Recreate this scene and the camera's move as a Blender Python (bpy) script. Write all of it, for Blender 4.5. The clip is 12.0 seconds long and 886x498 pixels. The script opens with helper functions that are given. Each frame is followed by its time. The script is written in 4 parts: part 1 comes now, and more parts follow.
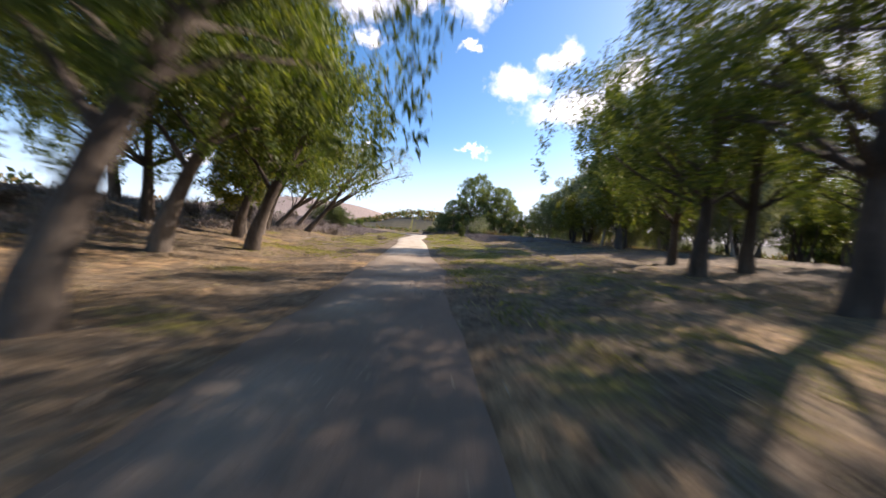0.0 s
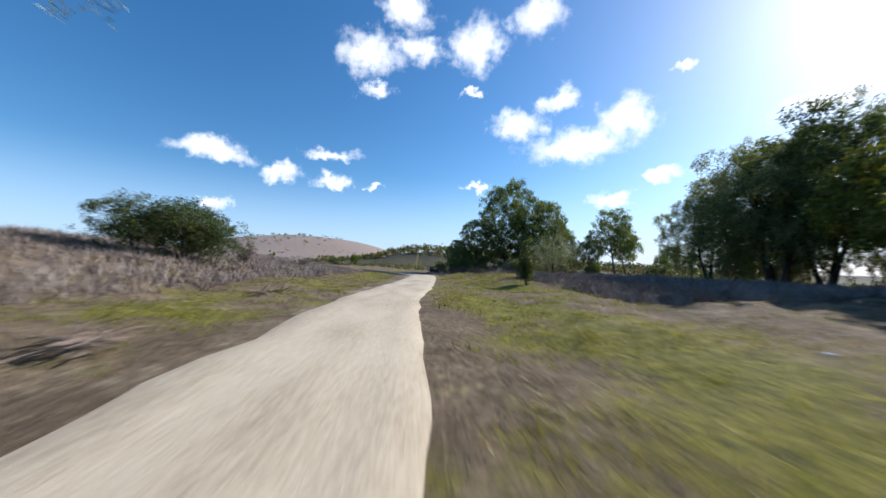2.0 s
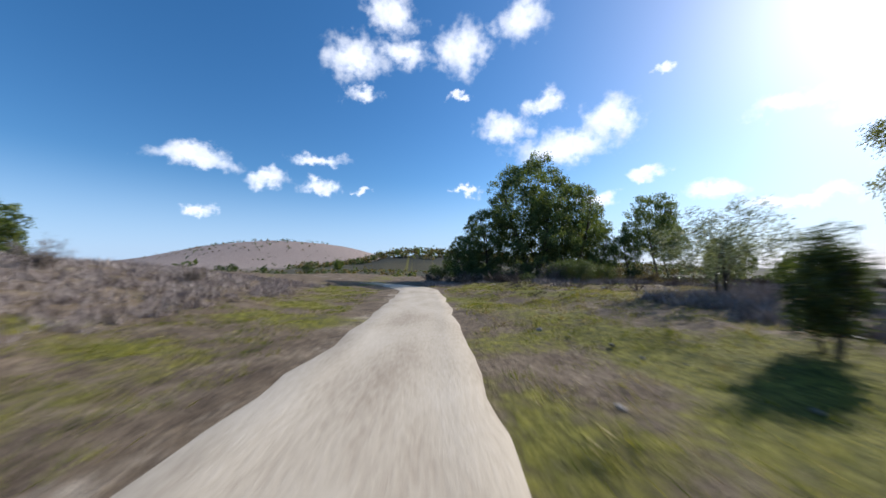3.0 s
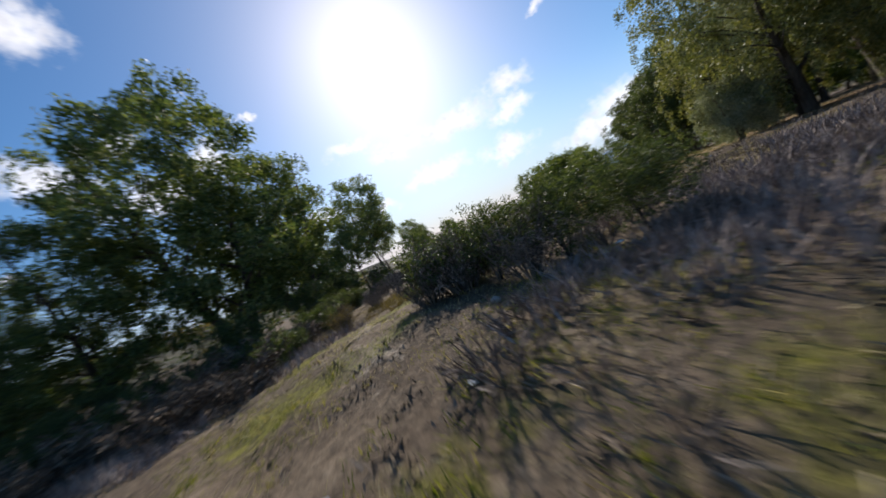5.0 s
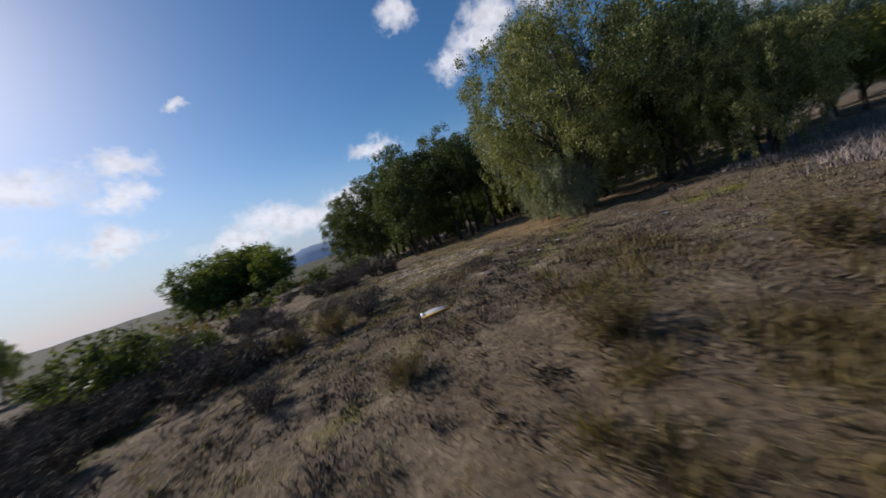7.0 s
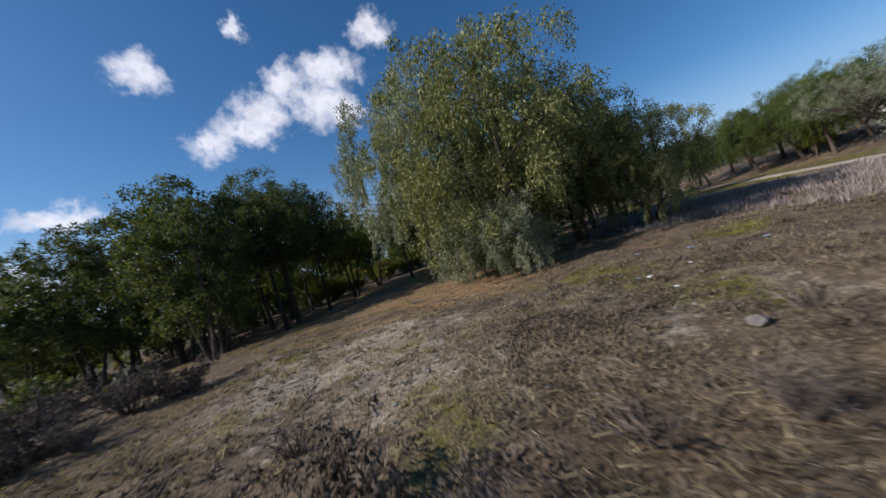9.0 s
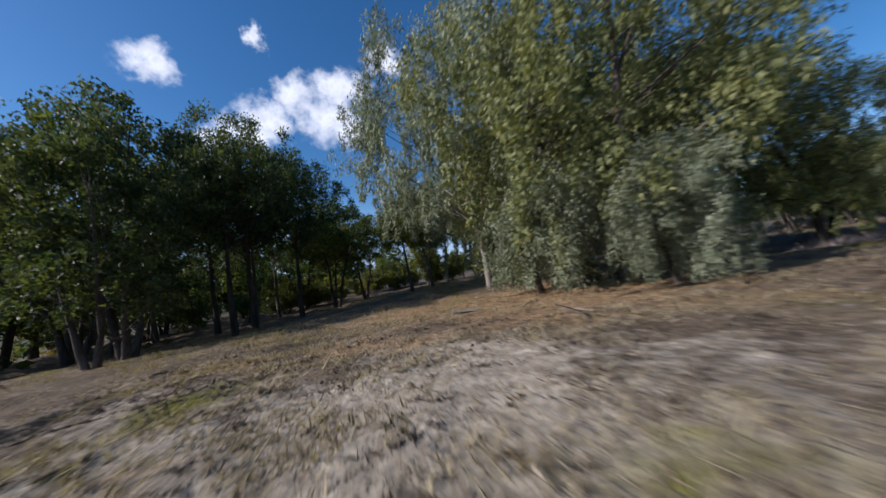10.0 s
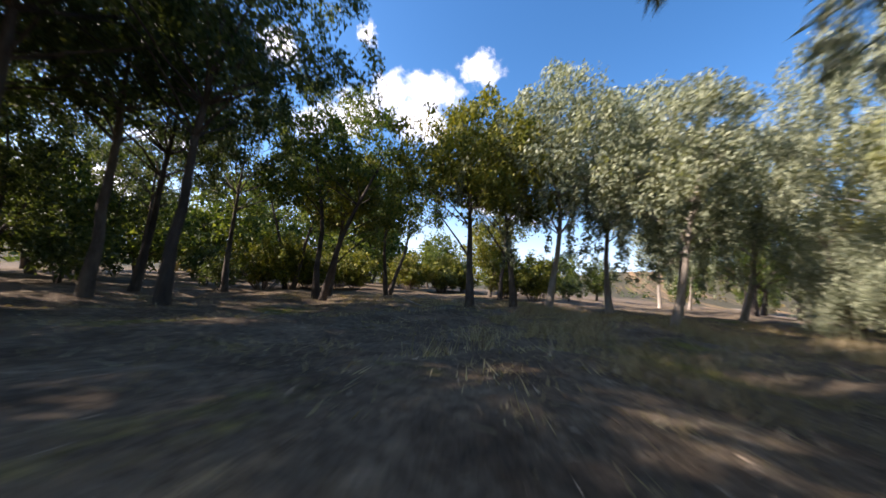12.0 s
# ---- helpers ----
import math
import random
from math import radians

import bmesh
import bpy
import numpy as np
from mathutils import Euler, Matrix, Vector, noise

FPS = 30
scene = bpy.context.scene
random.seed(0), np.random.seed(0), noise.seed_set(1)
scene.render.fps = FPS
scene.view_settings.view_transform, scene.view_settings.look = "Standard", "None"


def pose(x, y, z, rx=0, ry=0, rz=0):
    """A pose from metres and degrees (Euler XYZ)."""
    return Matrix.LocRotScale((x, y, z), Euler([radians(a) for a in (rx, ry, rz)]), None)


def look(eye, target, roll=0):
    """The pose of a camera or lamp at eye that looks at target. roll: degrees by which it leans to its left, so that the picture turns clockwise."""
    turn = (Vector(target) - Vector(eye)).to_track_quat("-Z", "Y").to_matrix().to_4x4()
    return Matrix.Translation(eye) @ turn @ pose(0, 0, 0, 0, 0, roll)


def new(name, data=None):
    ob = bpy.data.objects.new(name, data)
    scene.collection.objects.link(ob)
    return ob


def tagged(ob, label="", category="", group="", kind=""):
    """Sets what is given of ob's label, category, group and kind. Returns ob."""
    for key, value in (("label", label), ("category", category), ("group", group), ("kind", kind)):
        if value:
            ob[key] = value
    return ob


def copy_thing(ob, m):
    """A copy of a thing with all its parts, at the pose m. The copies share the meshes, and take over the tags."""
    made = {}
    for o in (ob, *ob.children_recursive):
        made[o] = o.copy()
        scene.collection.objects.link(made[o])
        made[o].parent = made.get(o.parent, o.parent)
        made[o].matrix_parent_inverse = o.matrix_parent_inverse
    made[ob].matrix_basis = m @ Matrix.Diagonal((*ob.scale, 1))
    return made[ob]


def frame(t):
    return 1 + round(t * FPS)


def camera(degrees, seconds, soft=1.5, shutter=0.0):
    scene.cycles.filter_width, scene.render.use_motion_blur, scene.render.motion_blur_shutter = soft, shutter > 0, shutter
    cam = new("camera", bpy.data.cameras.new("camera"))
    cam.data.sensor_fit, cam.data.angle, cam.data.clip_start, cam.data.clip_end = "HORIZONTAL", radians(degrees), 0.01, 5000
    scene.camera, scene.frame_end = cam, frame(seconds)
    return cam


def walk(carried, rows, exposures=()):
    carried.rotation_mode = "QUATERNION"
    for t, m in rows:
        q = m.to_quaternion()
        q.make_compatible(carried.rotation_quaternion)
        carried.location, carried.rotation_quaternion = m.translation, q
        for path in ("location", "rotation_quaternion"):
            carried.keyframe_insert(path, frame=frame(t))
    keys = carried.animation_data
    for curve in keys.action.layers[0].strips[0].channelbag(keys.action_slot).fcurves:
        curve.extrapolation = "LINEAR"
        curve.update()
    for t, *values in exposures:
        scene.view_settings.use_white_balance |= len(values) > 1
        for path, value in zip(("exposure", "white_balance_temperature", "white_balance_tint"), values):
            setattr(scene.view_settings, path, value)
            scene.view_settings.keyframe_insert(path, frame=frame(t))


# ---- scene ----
cam = camera(108.1, 12.0, soft=1.5, shutter=0.36)
PATH = [
    (0.0, pose(-0.00, -0.00, 1.62, 86.52, -2.02, -4.03)),
    (0.5, pose(0.56, 9.33, 1.35, 87.52, -5.81, -0.88)),
    (1.0, pose(0.71, 18.39, 1.32, 89.52, -5.42, -0.80)),
    (1.5, pose(0.87, 26.46, 1.41, 92.57, -3.58, -1.24)),
    (2.0, pose(0.49, 34.10, 1.43, 92.98, -0.64, -2.76)),
    (2.5, pose(0.00, 42.00, 1.64, 93.21, -0.38, -2.83)),
    (2.7, pose(-0.21, 45.41, 1.74, 93.28, -0.42, -2.89)),
    (4.3, pose(2.11, 67.89, 1.96, 91.66, 20.26, -36.83)),
    (4.5, pose(2.94, 70.09, 1.96, 90.02, 22.19, -44.69)),
    (5.0, pose(5.03, 74.71, 2.14, 86.89, 23.63, -62.66)),
    (5.5, pose(7.85, 78.37, 2.25, 85.11, 21.78, -78.91)),
    (6.0, pose(11.36, 81.79, 2.52, 84.07, 20.48, -94.49)),
    (6.5, pose(15.30, 84.15, 2.73, 83.56, 19.28, -109.70)),
    (7.0, pose(19.51, 85.46, 2.75, 83.45, 17.50, -124.04)),
    (7.5, pose(23.61, 85.91, 2.81, 83.45, 17.03, -136.96)),
    (7.7, pose(25.22, 85.82, 2.78, 83.73, 16.78, -141.34)),
    (9.3, pose(33.40, 82.33, 2.09, 90.42, 12.94, -166.69)),
    (9.5, pose(34.61, 80.92, 1.67, 91.37, 11.57, -167.64)),
    (10.0, pose(37.26, 77.07, 0.94, 93.73, 6.56, -167.31)),
    (10.5, pose(39.47, 72.69, 0.84, 94.17, 5.41, -166.28)),
    (11.0, pose(41.45, 68.41, 0.91, 93.72, 2.09, -165.41)),
    (11.5, pose(42.73, 63.75, 0.63, 93.73, -2.96, -162.76)),
    (12.0, pose(43.94, 58.80, 0.20, 95.13, -6.80, -158.48)),
]
EXPOSURES = [(0.0, 1.2, 7000, 21), (0.7, 1.35, 7250, 23), (1.1, 1.3, 7150, 22), (1.5, 0.95, 6350, 13), (2.0, 0.62, 6100, 10), (2.7, 0.48, 5950, 11), (4.3, 0.25, 6300, 13),
             (5.0, 0.25, 6400, 13), (6.5, -0.2, 6300, 14), (9.3, 0.05, 6100, 15), (10.5, 0.22, 5700, 15), (11.2, 0.5, 5900, 16), (12.0, 1.5, 6750, 21)]
walk(cam, PATH, EXPOSURES)

# ---- sun and sky ----
SUN_AZ, SUN_EL = 63.0, 31.5
sun_way = Vector((math.sin(radians(SUN_AZ)) * math.cos(radians(SUN_EL)),
                  math.cos(radians(SUN_AZ)) * math.cos(radians(SUN_EL)), math.sin(radians(SUN_EL))))
sun_data = bpy.data.lights.new("sun", "SUN")
sun_data.energy, sun_data.angle, sun_data.color = 4.4, radians(0.6), (1.0, 0.93, 0.82)
sun = new("sun", sun_data)
sun.matrix_world = look(sun_way * 400, (0, 0, 0))

# clouds: azimuth and elevation in degrees, half width, half height
CLOUDS_AHEAD = ((-9.9, 28.6, 3.2, 1.2), (8.7, 35.2, 5.0, 4.2), (-10.6, 33.3, 6.0, 3.0), (-1.8, 34.8, 5.0, 2.2),
                (-4.0, 39.5, 5.0, 2.6), (19.6, 38.2, 5.2, 3.0), (7.6, 28.7, 1.2, 0.7), (15.7, 23.6, 5.0, 2.8),
                (26.0, 19.6, 8.5, 2.8), (33.0, 22.6, 4.5, 3.0), (23.0, 26.2, 3.0, 2.0), (-33.8, 15.9, 6.0, 1.7),
                (-24.6, 14.4, 3.6, 1.5), (-16.8, 17.9, 4.8, 1.0), (-16.2, 13.6, 3.4, 1.2), (-9.4, 13.4, 1.2, 0.7),
                (-33.4, 8.8, 2.2, 0.8), (9.0, 13.7, 2.6, 0.7), (37.5, 13.5, 2.6, 1.1), (45.1, 10.1, 3.4, 1.4))
CLOUDS_SUNWARD = ((30.0, 10.8, 3.2, 1.4), (52.2, 7.7, 5.5, 1.0), (82.3, 17.5, 4.0, 2.0), (71.8, 16.2, 8.0, 2.3),
                  (61.4, 16.4, 6.0, 2.0), (80.8, 13.8, 4.0, 2.0), (66.0, 9.8, 7.0, 2.0), (78.6, 8.4, 5.0, 2.4),
                  (53.9, 19.0, 5.0, 1.4), (97.0, 7.2, 6.0, 2.6), (102.0, 5.6, 8.0, 2.6), (92.0, 5.2, 7.0, 2.2),
                  (110.0, 6.6, 6.0, 2.6), (116.0, 13.9, 4.6, 1.6), (40.5, 27.0, 1.4, 0.8), (90.0, 24.0, 2.0, 0.8))
CLOUDS_GROVE = ((126.2, 30.2, 3.6, 2.4), (140.6, 25.6, 4.6, 3.2), (132.7, 21.8, 4.6, 2.2), (144.8, 29.0, 4.0, 3.0),
                (137.7, 23.4, 6.0, 2.6), (150.0, 26.5, 5.5, 4.0), (153.5, 24.6, 4.0, 2.4), (139.7, 36.2, 1.8, 2.0),
                (161.5, 34.6, 3.8, 2.2), (152.0, 30.8, 6.0, 2.8), (164.0, 13.6, 5.0, 1.6), (172.0, 12.0, 3.5, 1.0))


def cloudy_sky():
    world = bpy.data.worlds.new("sky")
    scene.world = world
    world.use_nodes = True
    tree = world.node_tree
    tree.nodes.clear()

    def node(kind, **settings):
        n = tree.nodes.new(kind)
        for key, value in settings.items():
            setattr(n, key, value)
        return n

    def math_node(op, a, b=None, c=None):
        n = node("ShaderNodeMath", operation=op)
        for i, v in enumerate((a, b, c)):
            if v is None:
                continue
            if isinstance(v, (int, float)):
                n.inputs[i].default_value = v
            else:
                tree.links.new(v, n.inputs[i])
        return n.outputs[0]

    sky = node("ShaderNodeTexSky", sky_type="NISHITA", sun_disc=False)
    sky.sun_elevation, sky.sun_rotation = radians(SUN_EL), radians(SUN_AZ)
    sky.air_density, sky.dust_density, sky.ozone_density = 1.0, 0.55, 3.0
    coord = node("ShaderNodeTexCoord")
    xyz = node("ShaderNodeSeparateXYZ")
    tree.links.new(coord.outputs["Generated"], xyz.inputs[0])
    az = math_node("MULTIPLY", math_node("ARCTAN2", xyz.outputs[0], xyz.outputs[1]), 57.2958)
    el = math_node("MULTIPLY", math_node("ARCSINE", xyz.outputs[2]), 57.2958)
    ruffle = node("ShaderNodeTexNoise")
    ruffle.inputs["Scale"].default_value = 16.0
    ruffle.inputs["Detail"].default_value = 7.0
    ruffle.inputs["Roughness"].default_value = 0.62
    tree.links.new(coord.outputs["Generated"], ruffle.inputs["Vector"])
    parts = node("ShaderNodeSeparateColor")
    tree.links.new(ruffle.outputs["Color"], parts.inputs[0])
    az = math_node("ADD", az, math_node("MULTIPLY_ADD", parts.outputs[0], 9.0, -4.5))
    el = math_node("ADD", el, math_node("MULTIPLY_ADD", parts.outputs[1], 6.0, -3.0))
    at = node("ShaderNodeCombineXYZ")
    tree.links.new(az, at.inputs[0])
    tree.links.new(el, at.inputs[1])
    nearest = None
    for a, e, ra, re in CLOUDS_AHEAD + CLOUDS_SUNWARD + CLOUDS_GROVE:
        off = node("ShaderNodeVectorMath", operation="SUBTRACT")
        tree.links.new(at.outputs[0], off.inputs[0])
        off.inputs[1].default_value = (a, e, 0)
        sized = node("ShaderNodeVectorMath", operation="MULTIPLY")
        tree.links.new(off.outputs[0], sized.inputs[0])
        sized.inputs[1].default_value = (1 / ra, 1 / re, 0)
        far = node("ShaderNodeVectorMath", operation="LENGTH")
        tree.links.new(sized.outputs[0], far.inputs[0])
        near = far.outputs["Value"]
        nearest = near if nearest is None else math_node("MINIMUM", nearest, near)
    wisp = node("ShaderNodeTexNoise")
    wisp.inputs["Scale"].default_value = 42.0
    wisp.inputs["Detail"].default_value = 6.0
    tree.links.new(coord.outputs["Generated"], wisp.inputs["Vector"])
    edge = math_node("ADD", nearest, math_node("MULTIPLY_ADD", wisp.outputs["Fac"], 1.0, -0.5))
    cover = node("ShaderNodeMapRange", interpolation_type="SMOOTHSTEP")
    tree.links.new(edge, cover.inputs[0])
    for i, v in enumerate((1.2, 0.2, 0.0, 0.92)):
        cover.inputs[i + 1].default_value = v
    grey = node("ShaderNodeMapRange", interpolation_type="SMOOTHSTEP")
    tree.links.new(wisp.outputs["Fac"], grey.inputs[0])
    for i, v in enumerate((0.25, 0.6, 0.82, 1.05)):
        grey.inputs[i + 1].default_value = v
    white = node("ShaderNodeMix", data_type="RGBA", blend_type="MULTIPLY")
    white.inputs["Factor"].default_value = 1.0
    white.inputs["A"].default_value = (1.0, 1.0, 1.03, 1)
    tree.links.new(grey.outputs[0], white.inputs["B"])
    el_true = math_node("MULTIPLY", math_node("ARCSINE", xyz.outputs[2]), 57.2958)
    haze = node("ShaderNodeMapRange", interpolation_type="SMOOTHSTEP")
    tree.links.new(el_true, haze.inputs[0])
    for i, v in enumerate((0.0, 16.0, 0.75, 0.0)):
        haze.inputs[i + 1].default_value = v
    rich = node("ShaderNodeHueSaturation")
    rich.inputs["Hue"].default_value = 0.498
    rich.inputs["Saturation"].default_value, rich.inputs["Value"].default_value = 1.26, 1.02
    tree.links.new(sky.outputs[0], rich.inputs["Color"])
    hazy = node("ShaderNodeMix", data_type="RGBA")
    tree.links.new(haze.outputs[0], hazy.inputs["Factor"])
    tree.links.new(rich.outputs[0], hazy.inputs["A"])
    hazy.inputs["B"].default_value = (3.9, 5.2, 7.2, 1)
    blue, cloud = node("ShaderNodeBackground"), node("ShaderNodeBackground")
    blue.inputs["Strength"].default_value = SKY_STRENGTH
    cloud.inputs["Strength"].default_value = CLOUD_STRENGTH
    tree.links.new(hazy.outputs["Result"], blue.inputs[0])
    tree.links.new(white.outputs["Result"], cloud.inputs[0])
    mix, out = node("ShaderNodeMixShader"), node("ShaderNodeOutputWorld")
    tree.links.new(math_node("MULTIPLY", cover.outputs[0], 0.93), mix.inputs[0])
    tree.links.new(blue.outputs[0], mix.inputs[1])
    tree.links.new(cloud.outputs[0], mix.inputs[2])
    tree.links.new(mix.outputs[0], out.inputs[0])


SKY_STRENGTH, CLOUD_STRENGTH = 0.10, 0.95
cloudy_sky()


# ---- materials ----
def surface(name, stops, scale, detail_scale, rough=0.9, bump=0.3, bump_size=0.02, island=0.0, random_tint=0.0,
            through_light=0.0, spec=0.2, stretch=(1, 1, 1)):
    """A procedural surface: colours over large noise, finer mottling, relief, and a tint that differs from piece to piece."""
    mat = bpy.data.materials.new(name)
    mat.use_nodes = True
    tree = mat.node_tree
    tree.nodes.clear()
    n, link = tree.nodes.new, tree.links.new
    coord, mapping = n("ShaderNodeTexCoord"), n("ShaderNodeMapping")
    mapping.inputs["Scale"].default_value = stretch
    link(coord.outputs["Object"], mapping.inputs["Vector"])
    big, fine = n("ShaderNodeTexNoise"), n("ShaderNodeTexNoise")
    big.inputs["Scale"].default_value, big.inputs["Detail"].default_value = scale, 5
    fine.inputs["Scale"].default_value, fine.inputs["Detail"].default_value = detail_scale, 8
    fine.inputs["Roughness"].default_value = 0.65
    link(mapping.outputs[0], big.inputs["Vector"])
    link(mapping.outputs[0], fine.inputs["Vector"])
    blend = n("ShaderNodeMath")
    blend.operation = "MULTIPLY_ADD"
    blend.inputs[1].default_value = 0.55
    half = n("ShaderNodeMath")
    half.operation = "MULTIPLY"
    half.inputs[1].default_value = 0.45
    link(fine.outputs["Fac"], half.inputs[0])
    link(big.outputs["Fac"], blend.inputs[0])
    link(half.outputs[0], blend.inputs[2])
    value = blend.outputs[0]
    if island or random_tint:
        source = n("ShaderNodeNewGeometry").outputs["Random Per Island"] if island else n("ShaderNodeObjectInfo").outputs["Random"]
        shift = n("ShaderNodeMath")
        shift.operation = "MULTIPLY_ADD"
        shift.inputs[1].default_value = island or random_tint
        shift.inputs[2].default_value = -0.5 * (island or random_tint)
        link(source, shift.inputs[0])
        total = n("ShaderNodeMath")
        total.operation = "ADD"
        link(value, total.inputs[0])
        link(shift.outputs[0], total.inputs[1])
        value = total.outputs[0]
    ramp = n("ShaderNodeValToRGB")
    while len(ramp.color_ramp.elements) < len(stops):
        ramp.color_ramp.elements.new(0.5)
    for i, c in enumerate(stops):
        ramp.color_ramp.elements[i].position = 0.3 + 0.4 * i / max(1, len(stops) - 1)
        ramp.color_ramp.elements[i].color = (*c, 1)
    link(value, ramp.inputs[0])
    shade = n("ShaderNodeBsdfPrincipled")
    shade.inputs["Roughness"].default_value = rough
    shade.inputs["Specular IOR Level"].default_value = spec
    link(ramp.outputs[0], shade.inputs["Base Color"])
    if bump:
        relief = n("ShaderNodeBump")
        relief.inputs["Strength"].default_value, relief.inputs["Distance"].default_value = bump, bump_size
        link(fine.outputs["Fac"], relief.inputs["Height"])
        link(relief.outputs[0], shade.inputs["Normal"])
    out = n("ShaderNodeOutputMaterial")
    result = shade.outputs[0]
    if through_light:
        leafy, mix = n("ShaderNodeBsdfTranslucent"), n("ShaderNodeMixShader")
        warm = n("ShaderNodeMix")
        warm.data_type, warm.blend_type = "RGBA", "MULTIPLY"
        warm.inputs["Factor"].default_value = 1.0
        warm.inputs["B"].default_value = (1.5, 1.45, 0.5, 1)
        link(ramp.outputs[0], warm.inputs["A"])
        link(warm.outputs["Result"], leafy.inputs["Color"])
        mix.inputs[0].default_value = through_light
        link(result, mix.inputs[1])
        link(leafy.outputs[0], mix.inputs[2])
        result = mix.outputs[0]
    link(result, out.inputs[0])
    return mat


def ground_surface():
    """Bare dry earth and straw, with green grass, brown leaf litter and pale dust where the sheet's own cover says so."""
    mat = surface("ground_earth", ((0.055, 0.039, 0.025), (0.115, 0.083, 0.054), (0.18, 0.134, 0.088), (0.30, 0.235, 0.162)), 0.9, 5.0,
                  rough=0.95, bump=1.0, bump_size=0.09)
    tree = mat.node_tree
    n, link = tree.nodes.new, tree.links.new
    shade = next(x for x in tree.nodes if x.type == "BSDF_PRINCIPLED")
    colour = shade.inputs["Base Color"].links[0].from_socket
    fine = n("ShaderNodeTexNoise")
    fine.inputs["Scale"].default_value, fine.inputs["Detail"].default_value = 3.0, 9
    fine.inputs["Roughness"].default_value = 0.7
    coord = n("ShaderNodeTexCoord")
    link(coord.outputs["Object"], fine.inputs["Vector"])
    for cover, dark, light in (("scrubland", (0.038, 0.036, 0.02), (0.10, 0.088, 0.052)), ("heath", (0.19, 0.145, 0.125), (0.42, 0.335, 0.285)), ("ridge", (0.022, 0.024, 0.018), (0.055, 0.055, 0.04)),
                               ("dust", (0.27, 0.22, 0.16), (0.52, 0.44, 0.34)), ("litter", (0.16, 0.095, 0.048), (0.44, 0.29, 0.155)),
                               ("grass", (0.062, 0.066, 0.010), (0.23, 0.205, 0.035))):
        attr, tint, mask, add = n("ShaderNodeAttribute"), n("ShaderNodeValToRGB"), n("ShaderNodeMapRange"), n("ShaderNodeMath")
        attr.attribute_name = cover
        tint.color_ramp.elements[0].color, tint.color_ramp.elements[1].color = (*dark, 1), (*light, 1)
        tint.color_ramp.elements[0].position, tint.color_ramp.elements[1].position = 0.35, 0.68
        link(fine.outputs["Fac"], tint.inputs[0])
        add.operation = "ADD"
        link(attr.outputs["Fac"], add.inputs[0])
        link(fine.outputs["Fac"], add.inputs[1])
        for i, v in enumerate((0.85, 1.15, 0.0, 1.0)):
            mask.inputs[i + 1].default_value = v
        link(add.outputs[0], mask.inputs[0])
        mix = n("ShaderNodeMix")
        mix.data_type = "RGBA"
        link(mask.outputs[0], mix.inputs["Factor"])
        link(colour, mix.inputs["A"])
        link(tint.outputs[0], mix.inputs["B"])
        colour = mix.outputs["Result"]
    flecks, tone, speck = n("ShaderNodeTexNoise"), n("ShaderNodeMapRange"), n("ShaderNodeMix")
    flecks.inputs["Scale"].default_value, flecks.inputs["Detail"].default_value = 9.0, 7
    flecks.inputs["Roughness"].default_value = 0.8
    link(coord.outputs["Object"], flecks.inputs["Vector"])
    link(flecks.outputs["Fac"], tone.inputs[0])
    for i, v in enumerate((0.36, 0.64, 0.46, 1.45)):
        tone.inputs[i + 1].default_value = v
    speck.data_type, speck.blend_type = "RGBA", "MULTIPLY"
    speck.inputs["Factor"].default_value = 1.0
    link(colour, speck.inputs["A"])
    link(tone.outputs[0], speck.inputs["B"])
    link(speck.outputs["Result"], shade.inputs["Base Color"])
    return mat


M_GROUND = ground_surface()
M_ROAD = surface("road_dirt", ((0.32, 0.255, 0.185), (0.48, 0.405, 0.305), (0.58, 0.505, 0.40)), 0.9, 14.0, rough=0.95, bump=0.5, bump_size=0.02,
                 stretch=(1, 0.35, 1))
def add_earth_and_shade(mat):
    """Brown trodden earth over part of the road, darkened for tree shade too, where the sheet's own cover says so."""
    tree = mat.node_tree
    n, link = tree.nodes.new, tree.links.new
    shade = next(x for x in tree.nodes if x.type == "BSDF_PRINCIPLED")
    attr, grain, add, mask, mix = (n("ShaderNodeAttribute"), n("ShaderNodeTexNoise"), n("ShaderNodeMath"), n("ShaderNodeMapRange"), n("ShaderNodeMix"))
    attr.attribute_name = "earth"
    grain.inputs["Scale"].default_value, grain.inputs["Detail"].default_value = 1.6, 8
    add.operation, mix.data_type = "ADD", "RGBA"
    link(attr.outputs["Fac"], add.inputs[0])
    link(grain.outputs["Fac"], add.inputs[1])
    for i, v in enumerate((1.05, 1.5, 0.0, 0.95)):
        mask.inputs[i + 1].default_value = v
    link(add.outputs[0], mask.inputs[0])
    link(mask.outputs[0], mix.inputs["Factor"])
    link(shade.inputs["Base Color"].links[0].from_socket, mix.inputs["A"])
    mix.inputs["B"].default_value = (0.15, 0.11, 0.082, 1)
    link(mix.outputs["Result"], shade.inputs["Base Color"])


add_earth_and_shade(M_ROAD)
M_BARK = surface("bark_grey", ((0.03, 0.024, 0.02), (0.085, 0.067, 0.055), (0.19, 0.16, 0.13)), 1.6, 9.0, bump=0.7, bump_size=0.04,
                 random_tint=0.15, stretch=(1, 1, 0.25))
M_BARK_PALE = surface("bark_pale", ((0.13, 0.105, 0.085), (0.31, 0.265, 0.22), (0.50, 0.45, 0.39)), 1.2, 7.0, bump=0.4, bump_size=0.03,
                      stretch=(1, 1, 0.3))
M_LEAF = surface("leaf_eucalypt", ((0.036, 0.062, 0.014), (0.09, 0.125, 0.034), (0.19, 0.215, 0.065)), 0.5, 3.0, rough=0.6, bump=0, island=0.4,
                 through_light=0.42, spec=0.2)
